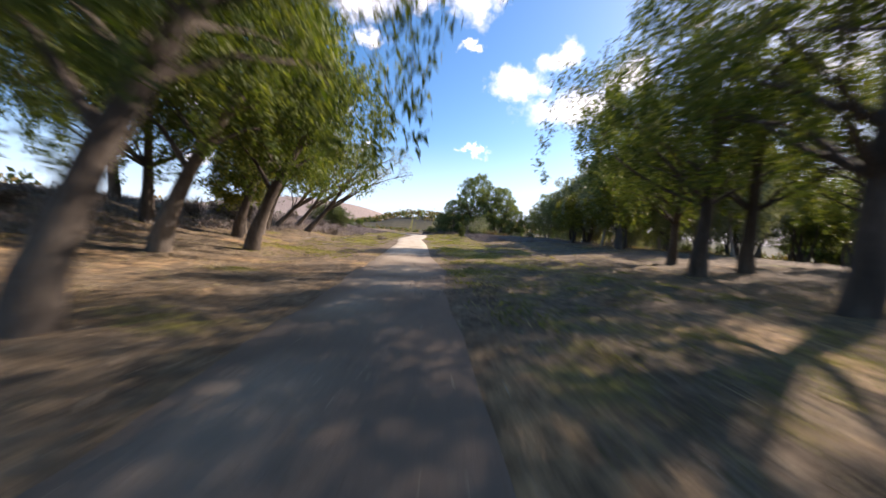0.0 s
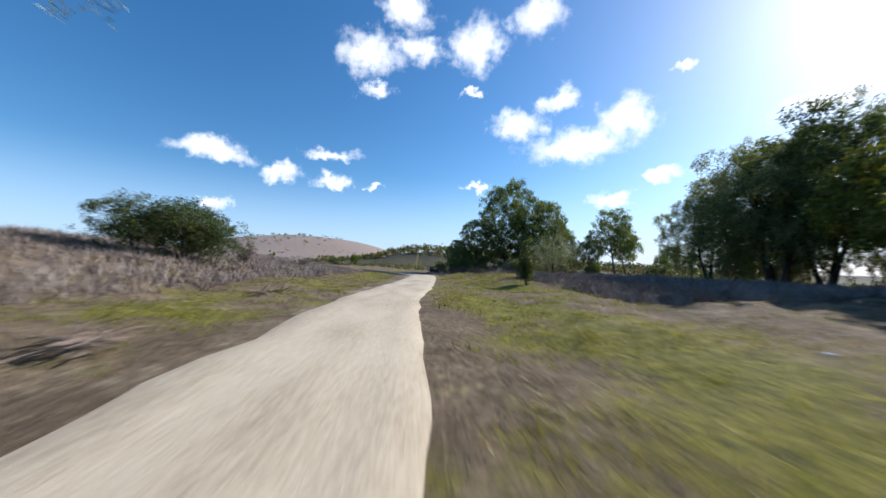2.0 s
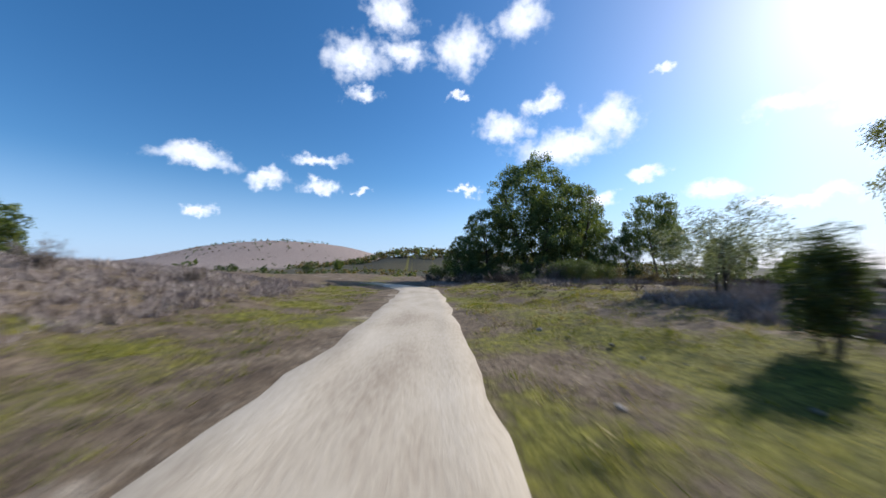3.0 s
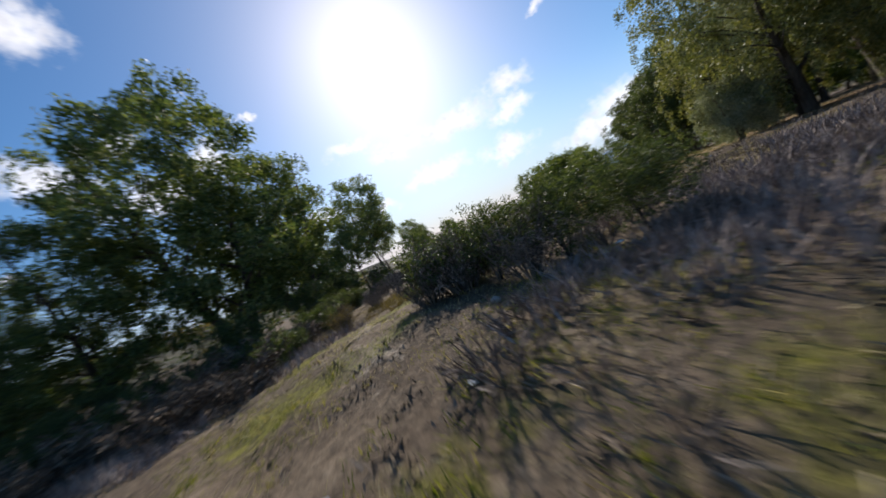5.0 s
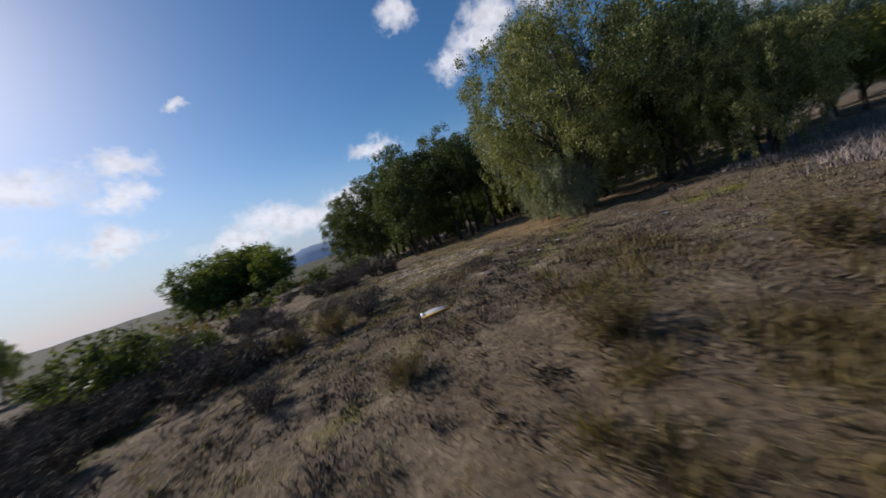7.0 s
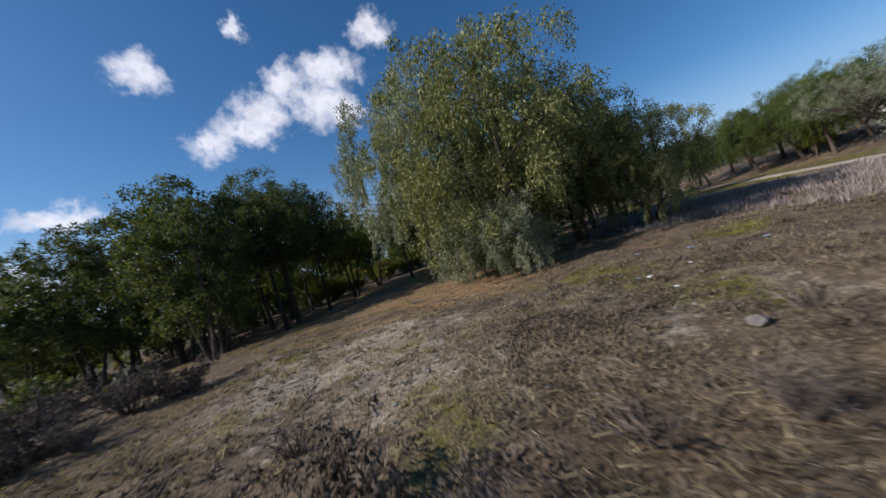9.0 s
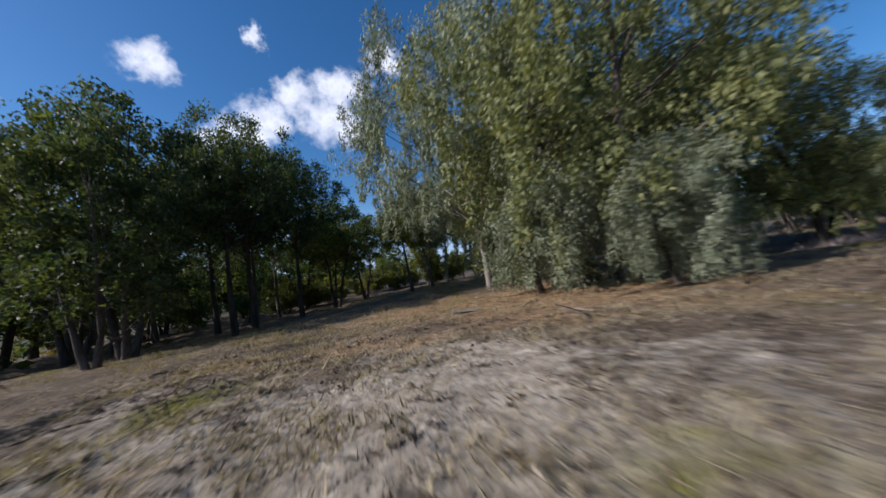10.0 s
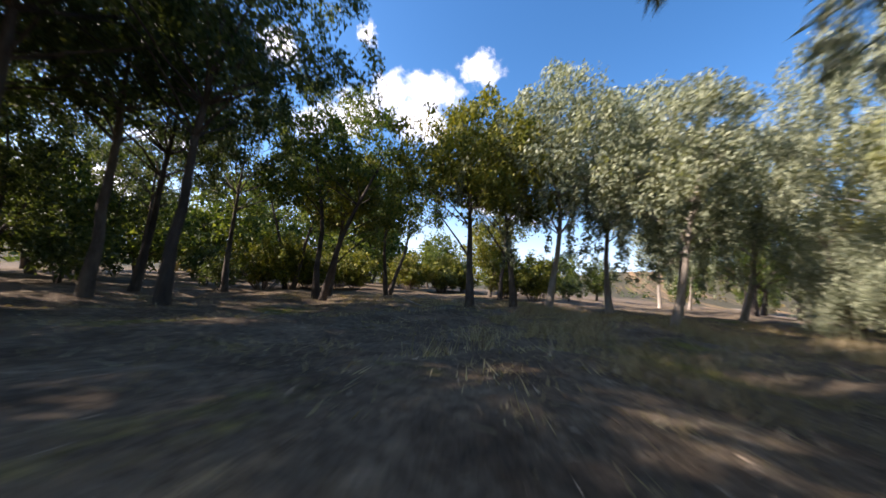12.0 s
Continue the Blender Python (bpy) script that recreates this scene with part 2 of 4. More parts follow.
M_LEAF_TALL = surface("leaf_deep_green", ((0.048, 0.078, 0.030), (0.112, 0.155, 0.062), (0.22, 0.255, 0.105)), 0.5, 3.0, rough=0.55, bump=0, island=0.4,
                      through_light=0.36, spec=0.2)
M_LEAF_GREY = surface("leaf_grey_green", ((0.10, 0.12, 0.08), (0.235, 0.26, 0.17), (0.39, 0.41, 0.28)), 0.5, 3.0, rough=0.5, bump=0,
                      island=0.4, through_light=0.2, spec=0.2)
M_LEAF_YELLOW = surface("leaf_yellow_green", ((0.065, 0.085, 0.015), (0.14, 0.155, 0.028), (0.28, 0.26, 0.05)), 0.6, 3.0, rough=0.5, bump=0,
                        island=0.4, through_light=0.25, spec=0.2)
M_LEAF_DARK = surface("leaf_dark", ((0.03, 0.048, 0.02), (0.07, 0.095, 0.038), (0.13, 0.155, 0.066)), 0.6, 3.0, rough=0.5, bump=0,
                      island=0.4, through_light=0.36, spec=0.2)
M_LEAF_OLIVE = surface("leaf_olive", ((0.085, 0.105, 0.036), (0.20, 0.215, 0.085), (0.34, 0.335, 0.14)), 0.5, 3.0, rough=0.5, bump=0,
                       island=0.4, through_light=0.25, spec=0.25)
M_TWIG_DARK = surface("twig_dark", ((0.055, 0.046, 0.038), (0.12, 0.10, 0.08), (0.22, 0.18, 0.14)), 0.8, 5.0, bump=0, island=0.5)
M_TWIG = surface("twig_dry", ((0.085, 0.065, 0.055), (0.18, 0.14, 0.12), (0.30, 0.25, 0.21)), 0.8, 5.0, bump=0, island=0.5)
M_TWIG_OCHRE = surface("twig_ochre", ((0.075, 0.056, 0.028), (0.16, 0.122, 0.058), (0.27, 0.21, 0.09)), 0.8, 5.0, bump=0, island=0.5, through_light=0.2)
M_WEED = surface("weed_grey", ((0.16, 0.128, 0.115), (0.28, 0.23, 0.208), (0.42, 0.36, 0.32)), 0.3, 2.0, bump=0, island=0.4)
M_TUSSOCK = surface("tussock_brown", ((0.06, 0.045, 0.034), (0.13, 0.10, 0.074), (0.24, 0.19, 0.14)), 0.4, 2.0, bump=0, island=0.4)
M_FALLEN = surface("fallen_leaf", ((0.12, 0.075, 0.045), (0.26, 0.185, 0.12), (0.42, 0.33, 0.23)), 0.5, 2.0, rough=0.7, bump=0, island=0.6)
M_STRAW = surface("straw", ((0.17, 0.13, 0.075), (0.32, 0.26, 0.155), (0.50, 0.42, 0.27)), 0.25, 2.0, bump=0, island=0.5, through_light=0.25)
M_GRASS = surface("grass_green", ((0.06, 0.085, 0.01), (0.17, 0.19, 0.025), (0.36, 0.33, 0.09)), 0.3, 2.0, bump=0, island=0.5, through_light=0.35)
M_STONE = surface("stone_pale", ((0.11, 0.10, 0.09), (0.22, 0.20, 0.18), (0.38, 0.35, 0.31)), 3.0, 14.0, bump=0.5, random_tint=0.25)


# ---- the lie of the land ----
def swell(v):
    return 1 / (1 + np.exp(-np.clip(v, -40, 40)))


def road_x(y):
    """The road's middle line while it runs straight."""
    return -0.75 - 0.45 * np.exp(-((y - 46) / 7) ** 2) + 0.9 * swell((y - 60) / 5) - 0.024 * np.maximum(y - 76, 0) ** 2


def land(x, y):
    """Height of the ground."""
    shoulder = 5 + 13 * swell((50 - y) / 5)
    z = 0.75 * swell((x - shoulder) / (1.6 + 2.2 * swell((50 - y) / 5)))
    z = z - 0.05 * 6 * np.log1p(np.exp(np.clip((x - 14) / 6, -40, 40))) * swell((200 - x) / 20) - 7 * swell((x - 200) / 20) - 0.02 * 25 * np.log1p(np.exp(np.clip((x - 210) / 25, -40, 400)))
    z = z - 0.55 * swell((x - 52) / 1.8) * swell((68 - y) / 3) * swell((y - 30) / 4)
    z = z - 0.8 * swell((y - 83) / 1.6) * swell((x - 4) / 2)
    z = z + 3.4 * swell((-x - 15) / 3.5) * swell((85 - y) / 10) + 0.9 * swell((-x - 9) / 2) * swell((y - 85) / 10)
    z = z + 33 * np.exp(-(((x + 185) / 85) ** 2 + ((y - 480) / 80) ** 2) / 2) + 14 * np.exp(-(((x + 85) / 45) ** 2 + ((y - 500) / 60) ** 2) / 2)
    z = z + 22 * np.exp(-(((x + 330) / 120) ** 2 + ((y - 560) / 90) ** 2) / 2)
    z = z + (8 + 10 * swell((150 - x) / 60)) * np.exp(-((y - 330 - 0.1 * x) / 30) ** 2 / 2) * swell((x + 40) / 14)
    z = z + 26 * np.exp(-(((x + 60) / 90) ** 2 + ((y + 190) / 55) ** 2) / 2)
    z = z + 9 * np.exp(-(((x + 105) / 28) ** 2 + ((y + 10) / 60) ** 2) / 2)
    return z


def lumps(x, y, size, seed):
    """Smooth random swells, about -1 to 1, from a few waves."""
    rng = np.random.default_rng(seed)
    out = 0
    for k in range(7):
        a, p, w = rng.uniform(0, 6.28), rng.uniform(0, 6.28), 6.28 / size * rng.uniform(0.6, 1.6)
        out = out + np.sin((x * math.cos(a) + y * math.sin(a)) * w + p)
    return out / 3.2


def on_land(x, y):
    return float(land(np.float64(x), np.float64(y)))


def spaced(low, high, step, reach, count):
    """Coordinates that are evenly close between low and high, and then spread to the horizon."""
    inner = np.arange(low, high + step / 2, step)
    grow = np.linspace(0, 1, count + 1)[1:] ** 3 * (reach - 40) + np.linspace(0, 40, count + 1)[1:]
    return np.concatenate([low - grow[::-1], inner, high + grow])


def mesh_of(name, verts, faces, material, smooth=False):
    me = bpy.data.meshes.new(name)
    verts = np.asarray(verts, dtype=np.float32)
    faces = np.asarray(faces, dtype=np.int32)
    sides = faces.shape[1]
    me.vertices.add(len(verts))
    me.vertices.foreach_set("co", verts.ravel())
    me.loops.add(faces.size)
    me.loops.foreach_set("vertex_index", faces.ravel())
    me.polygons.add(len(faces))
    me.polygons.foreach_set("loop_start", np.arange(0, faces.size, sides, dtype=np.int32))
    me.polygons.foreach_set("loop_total", np.full(len(faces), sides, dtype=np.int32))
    me.polygons.foreach_set("use_smooth", np.full(len(faces), smooth, dtype=bool))
    me.materials.append(material)
    me.update(calc_edges=True)
    return me


def part(name, data, parent, label=""):
    ob = new(name, data)
    ob.parent = parent
    return tagged(ob, label)


def from_bm(name, bm, material, smooth=True):
    me = bpy.data.meshes.new(name)
    bm.to_mesh(me)
    bm.free()
    me.materials.append(material)
    if smooth:
        me.polygons.foreach_set("use_smooth", np.ones(len(me.polygons), dtype=bool))
    return me


# ---- ground and road ----
def build_ground():
    xs, ys = spaced(-26, 80, 0.5, 3200, 34), spaced(-8, 112, 0.5, 3200, 34)
    gx, gy = np.meshgrid(xs, ys)
    z = land(gx, gy)
    off = np.abs(gx - road_x(gy))
    rough = np.clip((off - 1.8) / 1.5, 0.15, 1) * swell((200 - np.hypot(gx - 20, gy - 50)) / 30)
    z = z + rough * (0.10 * lumps(gx, gy, 7, 3) + 0.05 * lumps(gx, gy, 2.3, 4) + 0.03 * lumps(gx, gy, 1.1, 5))
    far = swell((np.hypot(gx, gy) - 170) / 25)
    z = z + far * (1.2 * lumps(gx, gy, 90, 6) + 0.7 * lumps(gx, gy, 35, 7))
    w, h = len(xs), len(ys)
    idx = np.arange(w * h).reshape(h, w)
    faces = np.stack([idx[:-1, :-1], idx[:-1, 1:], idx[1:, 1:], idx[1:, :-1]], -1).reshape(-1, 4)
    me = mesh_of("ground", np.stack([gx, gy, z], -1).reshape(-1, 3), faces, M_GROUND, True)
    patch = 0.22 * lumps(gx, gy, 9, 11) + 0.16 * lumps(gx, gy, 3.2, 12)
    verge = np.exp(-((gx - 4.2) / 4.3) ** 2) * swell((gx - 0.2) / 0.4) * swell((70 - gy) / 6) * (0.35 + 0.65 * swell((gy - 15) / 3))
    verge = verge + 0.8 * np.exp(-((gx + 6.0) / 2.4) ** 2) * swell((gy - 14) / 5)
    verge = 0.64 * verge + 0.42 * np.exp(-(((gx - 6) / 5) ** 2 + ((gy - 75) / 8) ** 2))
    verge = verge + 0.6 * np.exp(-(((gx - 40) / 14) ** 2 + ((gy - 92) / 3) ** 2)) + 0.4 * np.exp(-(((gx - 30) / 4) ** 2 + ((gy - 73) / 3) ** 2))
    verge = verge + 0.42 * np.exp(-(((gx - 12.8) / 3.2) ** 2 + ((gy - 84.0) / 2.6) ** 2))
    verge = verge + 0.55 * np.exp(-(((gx - 39.8) / 1.3) ** 2 + ((gy - 60.2) / 1.6) ** 2)) + 0.35 * np.exp(-(((gx - 42) / 3.5) ** 2 + ((gy - 52) / 3) ** 2))
    litter = np.exp(-(((gx - 38) / 9) ** 2 + ((gy - 65) / 6.5) ** 2)) + 0.3 * np.exp(-(((gx + 9) / 5) ** 2 + ((gy - 28) / 12) ** 2)) + 0.45 * swell((19 - gy) / 3) * swell((gx + 16) / 3) * swell((22 - gx) / 3)
    dust = 0.62 * np.exp(-(((gx - 36) / 14) ** 2 + ((gy - 75) / 5) ** 2)) + 0.9 * np.exp(-(((gx - 38.5) / 1.6) ** 2 + ((gy - 73.5) / 3.0) ** 2))
    dust = dust + 0.38 * np.exp(-((gx - gy + 70.2) / 1.5) ** 2) * swell((gy - 74) / 0.8) * swell((83 - gy) / 1.0)
    dust = dust + 0.25 * np.exp(-(((gx - 12.6 - 0.15 * (gy - 84)) / 0.9) ** 2)) * np.exp(-((gy - 86) / 7) ** 2) + (0.4 - 0.28 * swell((gx + 0.75) / 0.3)) * np.exp(-((off - 2.0) / 0.7) ** 2) * swell((100 - gy) / 2) * swell((gy - 26) / 3)
    dust = dust + 0.4 * np.exp(-((gx - 1.3) / 0.5) ** 2) * swell((gy - 9) / 3) * swell((31 - gy) / 3)
    verge = verge + 0.4 * np.exp(-((gx - 2.6) / 0.8) ** 2) * swell((gy - 14) / 3) * swell((36 - gy) / 4)
    heath = 0.95 * swell((np.hypot(gx + 185, gy - 470) * -1 + 190) / 25) + 0.9 * swell((np.hypot(gx + 85, gy - 490) * -1 + 90) / 20)
    ridge = swell((32 - np.abs(gy - 318 - 0.1 * gx)) / 5) * swell((gx + 45) / 8)
    for name, cover in (("grass", verge + patch + 0.28 * lumps(gx, gy, 4.2, 15)), ("litter", litter * 0.9 + patch), ("dust", dust * 0.9 + patch * 0.8),
                        ("scrubland", 0.95 * swell((np.hypot(gx - 20, gy - 50) - 95) / 14) + 0.5 * patch), ("heath", heath + 0.3 * patch), ("ridge", ridge)):
        attr = me.attributes.new(name, "FLOAT", "POINT")
        attr.data.foreach_set("value", np.clip(cover, 0, 1).astype(np.float32).ravel())
    tagged(new("ground", me), "dry grassy earth with straw, leaf litter and green patches", "ground", kind="structure")


def build_road():
    line = [(-0.75, -60.0)] + [(float(road_x(y)), y) for y in np.arange(-30, 99, 2.0)]
    line += [(-15.5, 101.0), (-22, 104.5), (-31, 108), (-45, 112), (-66, 118), (-100, 126)]
    pts = [Vector((x, y, 0)) for x, y in line]
    dense = []
    for a, b in zip(pts, pts[1:]):
        n = max(1, int((b - a).length / 0.7))
        dense += [a.lerp(b, i / n) for i in range(n)]
    verts, faces, across = [], [], 9
    for i, p in enumerate(dense):
        way = (dense[min(i + 1, len(dense) - 1)] - dense[max(i - 1, 0)]).normalized()
        side = Vector((way.y, -way.x, 0))
        half_l = 1.75 + 0.5 * float(swell((p.y - 37) / 4)) + 0.10 * float(lumps(p.x, p.y, 4, 21)) + 0.07 * float(lumps(p.x, p.y, 1.3, 23))
        half_r = 1.7 + 0.5 * math.exp(-((p.y - 12.5) / 3.6) ** 2) + 0.07 * float(lumps(p.x, p.y, 3.6, 22)) + 0.07 * float(lumps(p.x, p.y, 1.2, 24))
        for k in range(across):
            u = k / (across - 1) * 2 - 1
            q = p + side * (u * (half_r if u > 0 else half_l))
            rut = -0.03 * math.exp(-((abs(u) - 0.45) / 0.16) ** 2)
            edge = -0.16 if abs(u) > 0.99 else 0.05
            verts.append((q.x, q.y, on_land(q.x, q.y) + edge + rut))
        if i:
            b = (i - 1) * across
            faces += [(b + k, b + k + 1, b + k + 1 + across, b + k + across) for k in range(across - 1)]
    me = mesh_of("road", verts, faces, M_ROAD, True)
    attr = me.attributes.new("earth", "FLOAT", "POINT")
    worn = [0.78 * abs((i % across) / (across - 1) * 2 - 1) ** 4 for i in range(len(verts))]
    # before y = 24 the roadside trees' shade is put into this cover too
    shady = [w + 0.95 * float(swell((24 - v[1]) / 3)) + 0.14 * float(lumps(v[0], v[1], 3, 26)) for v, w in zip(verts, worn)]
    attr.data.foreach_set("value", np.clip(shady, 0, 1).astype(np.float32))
    tagged(new("road", me), "pale beige compacted dirt track bending through the fields", "road", kind="structure")


build_ground()
build_road()


# ---- trees ----
def tube(path, radii, sides, verts, faces):
    """Adds a tapered limb along the path to the lists."""
    start = len(verts)
    for i, p in enumerate(path):
        way = (path[min(i + 1, len(path) - 1)] - path[max(i - 1, 0)]).normalized()
        a = way.orthogonal().normalized()
        b = way.cross(a)
        for k in range(sides):
            t = 6.2832 * k / sides
            verts.append(p + (a * math.cos(t) + b * math.sin(t)) * radii[i])
    for i in range(len(path) - 1):
        for k in range(sides):
            o = start + i * sides
            faces.append((o + k, o + (k + 1) % sides, o + sides + (k + 1) % sides, o + sides + k))


def grow(rng, start, way, length, bend, rise, steps):
    """A wandering limb from start; rise lifts (or droops) it as it goes on."""
    path, p, d = [start.copy()], start.copy(), way.normalized()
    for _ in range(steps):
        d = (d + Vector((rng.gauss(0, bend), rng.gauss(0, bend), rng.gauss(0, bend) + rise))).normalized()
        p = p + d * (length / steps)
        path.append(p.copy())
    return path


def leaves(rng_np, centres, radii, count, length, width, hang, corners=3):
    """Many narrow leaves round the given points, as quads; hang pulls their tips downwards."""
    n = len(centres) * count
    c = np.repeat(np.asarray(centres, dtype=float), count, 0)
    r = np.repeat(np.asarray(radii, dtype=float), count)[:, None]
    d = rng_np.normal(size=(n, 3))
    d = d / np.linalg.norm(d, axis=1)[:, None] * rng_np.uniform(0.15, 1, (n, 1)) ** 0.6
    d[:, 2] = d[:, 2] * (0.8 + 0.8 * hang) - 0.5 * hang
    p = c + d * r
    tip = rng_np.normal(size=(n, 3)) * (1 - 0.55 * hang)
    tip[:, 2] -= 1.5 * hang
    tip = tip / np.linalg.norm(tip, axis=1)[:, None]
    side = np.cross(tip, d + 0.45 * rng_np.normal(size=(n, 3)))
    side = side / (np.linalg.norm(side, axis=1)[:, None] + 1e-9)
    ln = length * rng_np.uniform(0.6, 1.35, (n, 1))
    wd = width * rng_np.uniform(0.7, 1.3, (n, 1))
    if corners == 3:
        v = np.stack([p - side * wd * 0.5, p + side * wd * 0.5, p + tip * ln], 1)
    else:
        v = np.stack([p, p + tip * ln * 0.45 + side * wd * 0.5, p + tip * ln, p + tip * ln * 0.45 - side * wd * 0.5], 1)
    return v.reshape(-1, 3), np.arange(corners * n).reshape(n, corners)


def lobed_meshes(seed, height, wide, low=0.25, lean=(0, 0), trunks=1, girth=0.25, lobes=26, lobe=1.5, clumps=13, per=30, clump=0.5,
                 leaf=(0.26, 0.10), hang=0.4, weep=0, drop_to=0.8, bare=0.0, bark=None, foliage=None, oval=1.0):
    """Meshes of a tree or bush at the origin: stems and limbs that reach into rounded billows of leaves; weep lets strands hang below them."""
    rng, rng_np = random.Random(seed), np.random.default_rng(seed)
    verts, faces, centres, radii = [], [], [], []
    stems = []
    for t in range(trunks):
        a = 6.283 * t / trunks + rng.uniform(-0.4, 0.4)
        apart = girth * 1.3 if trunks > 1 else 0
        way = Vector((lean[0] + (0.22 * math.cos(a) if trunks > 1 else 0), lean[1] + (0.22 * math.sin(a) if trunks > 1 else 0), 1))
        path = grow(rng, Vector((math.cos(a) * apart, math.sin(a) * apart, -0.25)), way, height * rng.uniform(0.74, 0.84) * way.length, 0.07, 0.02, 10)
        radius = [max(0.012, girth * (1.35 if i == 0 else 1.12 if i == 1 else 1.03 - 0.09 * i)) for i in range(11)]
        tube(path, radius, 9, verts, faces)
        stems.append((path, radius))
    mid = Vector((lean[0] * height * 0.6, lean[1] * height * 0.6, height * (1 + low) / 2))
    rx, rz = max(0.2, wide - 0.75 * lobe), max(0.2, height * (1 - low) / 2 - 0.6 * lobe)
    for k in range(lobes):
        up = 1 - (1.95 if low < 0.15 else 1.75) * (k + 0.3) / lobes
        turn, ring = 2.39996 * k + rng.uniform(-0.3, 0.3), math.sqrt(max(0.0, 1 - up * up))
        deep = rng.uniform(0.7, 1.02) if k % 5 != 3 else rng.uniform(0.2, 0.55)
        c = mid + Vector((math.cos(turn) * ring * rx * deep, math.sin(turn) * ring * rx * oval * deep, up * rz * deep ** 0.6))
        path, radius = min(stems, key=lambda st: (st[0][6].xy - c.xy).length + rng.uniform(0, 1))
        far = (path[6].xy - c.xy).length
        want = min(max(c.z - far * rng.uniform(0.35, 0.9), height * max(0.08, low * 0.6)), height * 0.74)
        i = min(range(1, 10), key=lambda j: abs(path[j].z - want))
        root, r0 = path[i], radius[i] * rng.uniform(0.35, 0.55)
        elbow = root.lerp(c, 0.5) + Vector((rng.gauss(0, 0.12), rng.gauss(0, 0.12), rng.uniform(0.02, 0.16))) * (c - root).length
        limb = [root.lerp(elbow, f).lerp(elbow.lerp(c, f), f) for f in (0, 0.2, 0.4, 0.6, 0.8, 1)]
        limb = [p + Vector((rng.gauss(0, 0.03), rng.gauss(0, 0.03), rng.gauss(0, 0.03))) * lobe if 0 < j < 5 else p for j, p in enumerate(limb)]
        tube(limb, [max(0.008, r0 * (1 - 0.17 * j)) for j in range(6)], 5, verts, faces)
        size = lobe * rng.uniform(0.7, 1.25)
        naked = rng.random() < bare
        for m in range(clumps):
            d = Vector((rng.gauss(0, 1), rng.gauss(0, 1), rng.gauss(0.25, 0.85))).normalized()
            q = c + Vector((d.x, d.y, d.z * 0.78)) * size * rng.uniform(0.5, 1.0) ** 0.7
            if m % 3 == 0 or naked:
                tube([limb[4].lerp(limb[5], rng.random()), q], [max(0.006, r0 * 0.22), 0.004], 3, verts, faces)
            if q.z > 0.15 * clump and not (naked and rng.random() < 0.75):
                centres.append(q)
                radii.append(clump * rng.uniform(0.65, 1.25))
        for strand in range(weep):
            p = c + Vector((rng.gauss(0, 0.55), rng.gauss(0, 0.55), -0.2)) * size
            for drop in range(rng.randint(2, 6)):
                p = p + Vector((rng.gauss(0, 0.12), rng.gauss(0, 0.12), -clump * 1.15))
                if p.z < drop_to:
                    break
                centres.append(p.copy())
                radii.append(clump * (0.95 - 0.08 * drop) * rng.uniform(0.6, 1.0))
    v, f = leaves(rng_np, centres, radii, per, leaf[0], leaf[1], hang)
    v[:, 2] = np.maximum(v[:, 2], 0.02)
    return mesh_of("trunk", [tuple(p) for p in verts], faces, bark or M_BARK, True), mesh_of("crown", v, f, foliage or M_LEAF)


def thing(name, parts, label, category, group="", at=(0, 0, 0)):
    ob = new(name)
    ob.empty_display_size = 0.3
    for pname, data in parts:
        part(pname, data, ob)
    ob.location = at
    return tagged(ob, label, category, group)


def plant(proto, x, y, size=1.0, turn=0.0, label="", sink=0.0, tilt=(0, 0)):
    m = pose(x, y, on_land(x, y) - sink, tilt[0], tilt[1], turn) @ Matrix.Diagonal((size, size, size, 1))
    ob = copy_thing(proto, m)
    if label:
        ob["label"] = label
    return ob


def wood(name, seed, label, group, category="tree", first=(0, 0), **shape):
    a, b = lobed_meshes(seed, **shape)
    x, y = first
    return thing(name, (("trunk", a), ("crown", b)), label, category, group, (x, y, on_land(x, y)))


def set_out(proto, spots):
    """Plants copies of a prototype: x, y, size, turn."""
    for x, y, size, turn in spots:
        plant(proto, x, y, size, turn)


# prototypes, each standing where it is first used
GROVE, ROADSIDE, CLUSTER, NORTH, FAR = ("trees of the grove", "trees beside the track", "trees of the hanging clump",
                                        "tall trees beyond the bank", "distant trees")
grove_a = wood("tree", 11, "slender dark-trunked eucalyptus with an open spreading crown", GROVE, first=(55.4, 52.7), height=14.6, wide=5.6,
               low=0.34, girth=0.19, lobes=32, lobe=1.3, clumps=12, per=38, clump=0.5, leaf=(0.20, 0.11), hang=0.35, foliage=M_LEAF_DARK)
grove_b = wood("tree", 12, "twin-stemmed eucalyptus with dark bark in the grove", GROVE, first=(57.4, 43.8), height=13.0, wide=5.0, trunks=2, low=0.3,
               girth=0.19, lobes=30, lobe=1.2, clumps=12, per=30, clump=0.5, leaf=(0.24, 0.13), hang=0.35)
grove_c = wood("tree", 13, "leaning eucalyptus with a dark trunk and yellowing crown", GROVE, first=(48.2, 44.2), height=10.6, wide=4.2, low=0.32,
               lean=(0.20, -0.08), girth=0.19, lobes=26, lobe=1.1, clumps=13, per=32, clump=0.5, leaf=(0.24, 0.13), hang=0.4, foliage=M_LEAF_YELLOW)
grove_d = wood("tree", 14, "pale-trunked eucalyptus with a light grey-green crown", GROVE, first=(44.9, 42.0), height=12.8, wide=4.2, low=0.24,
               girth=0.17, lobes=32, lobe=1.15, clumps=13, per=42, clump=0.5, leaf=(0.20, 0.10), hang=0.6, weep=1, drop_to=2.0, bark=M_BARK_PALE,
               foliage=M_LEAF_GREY)
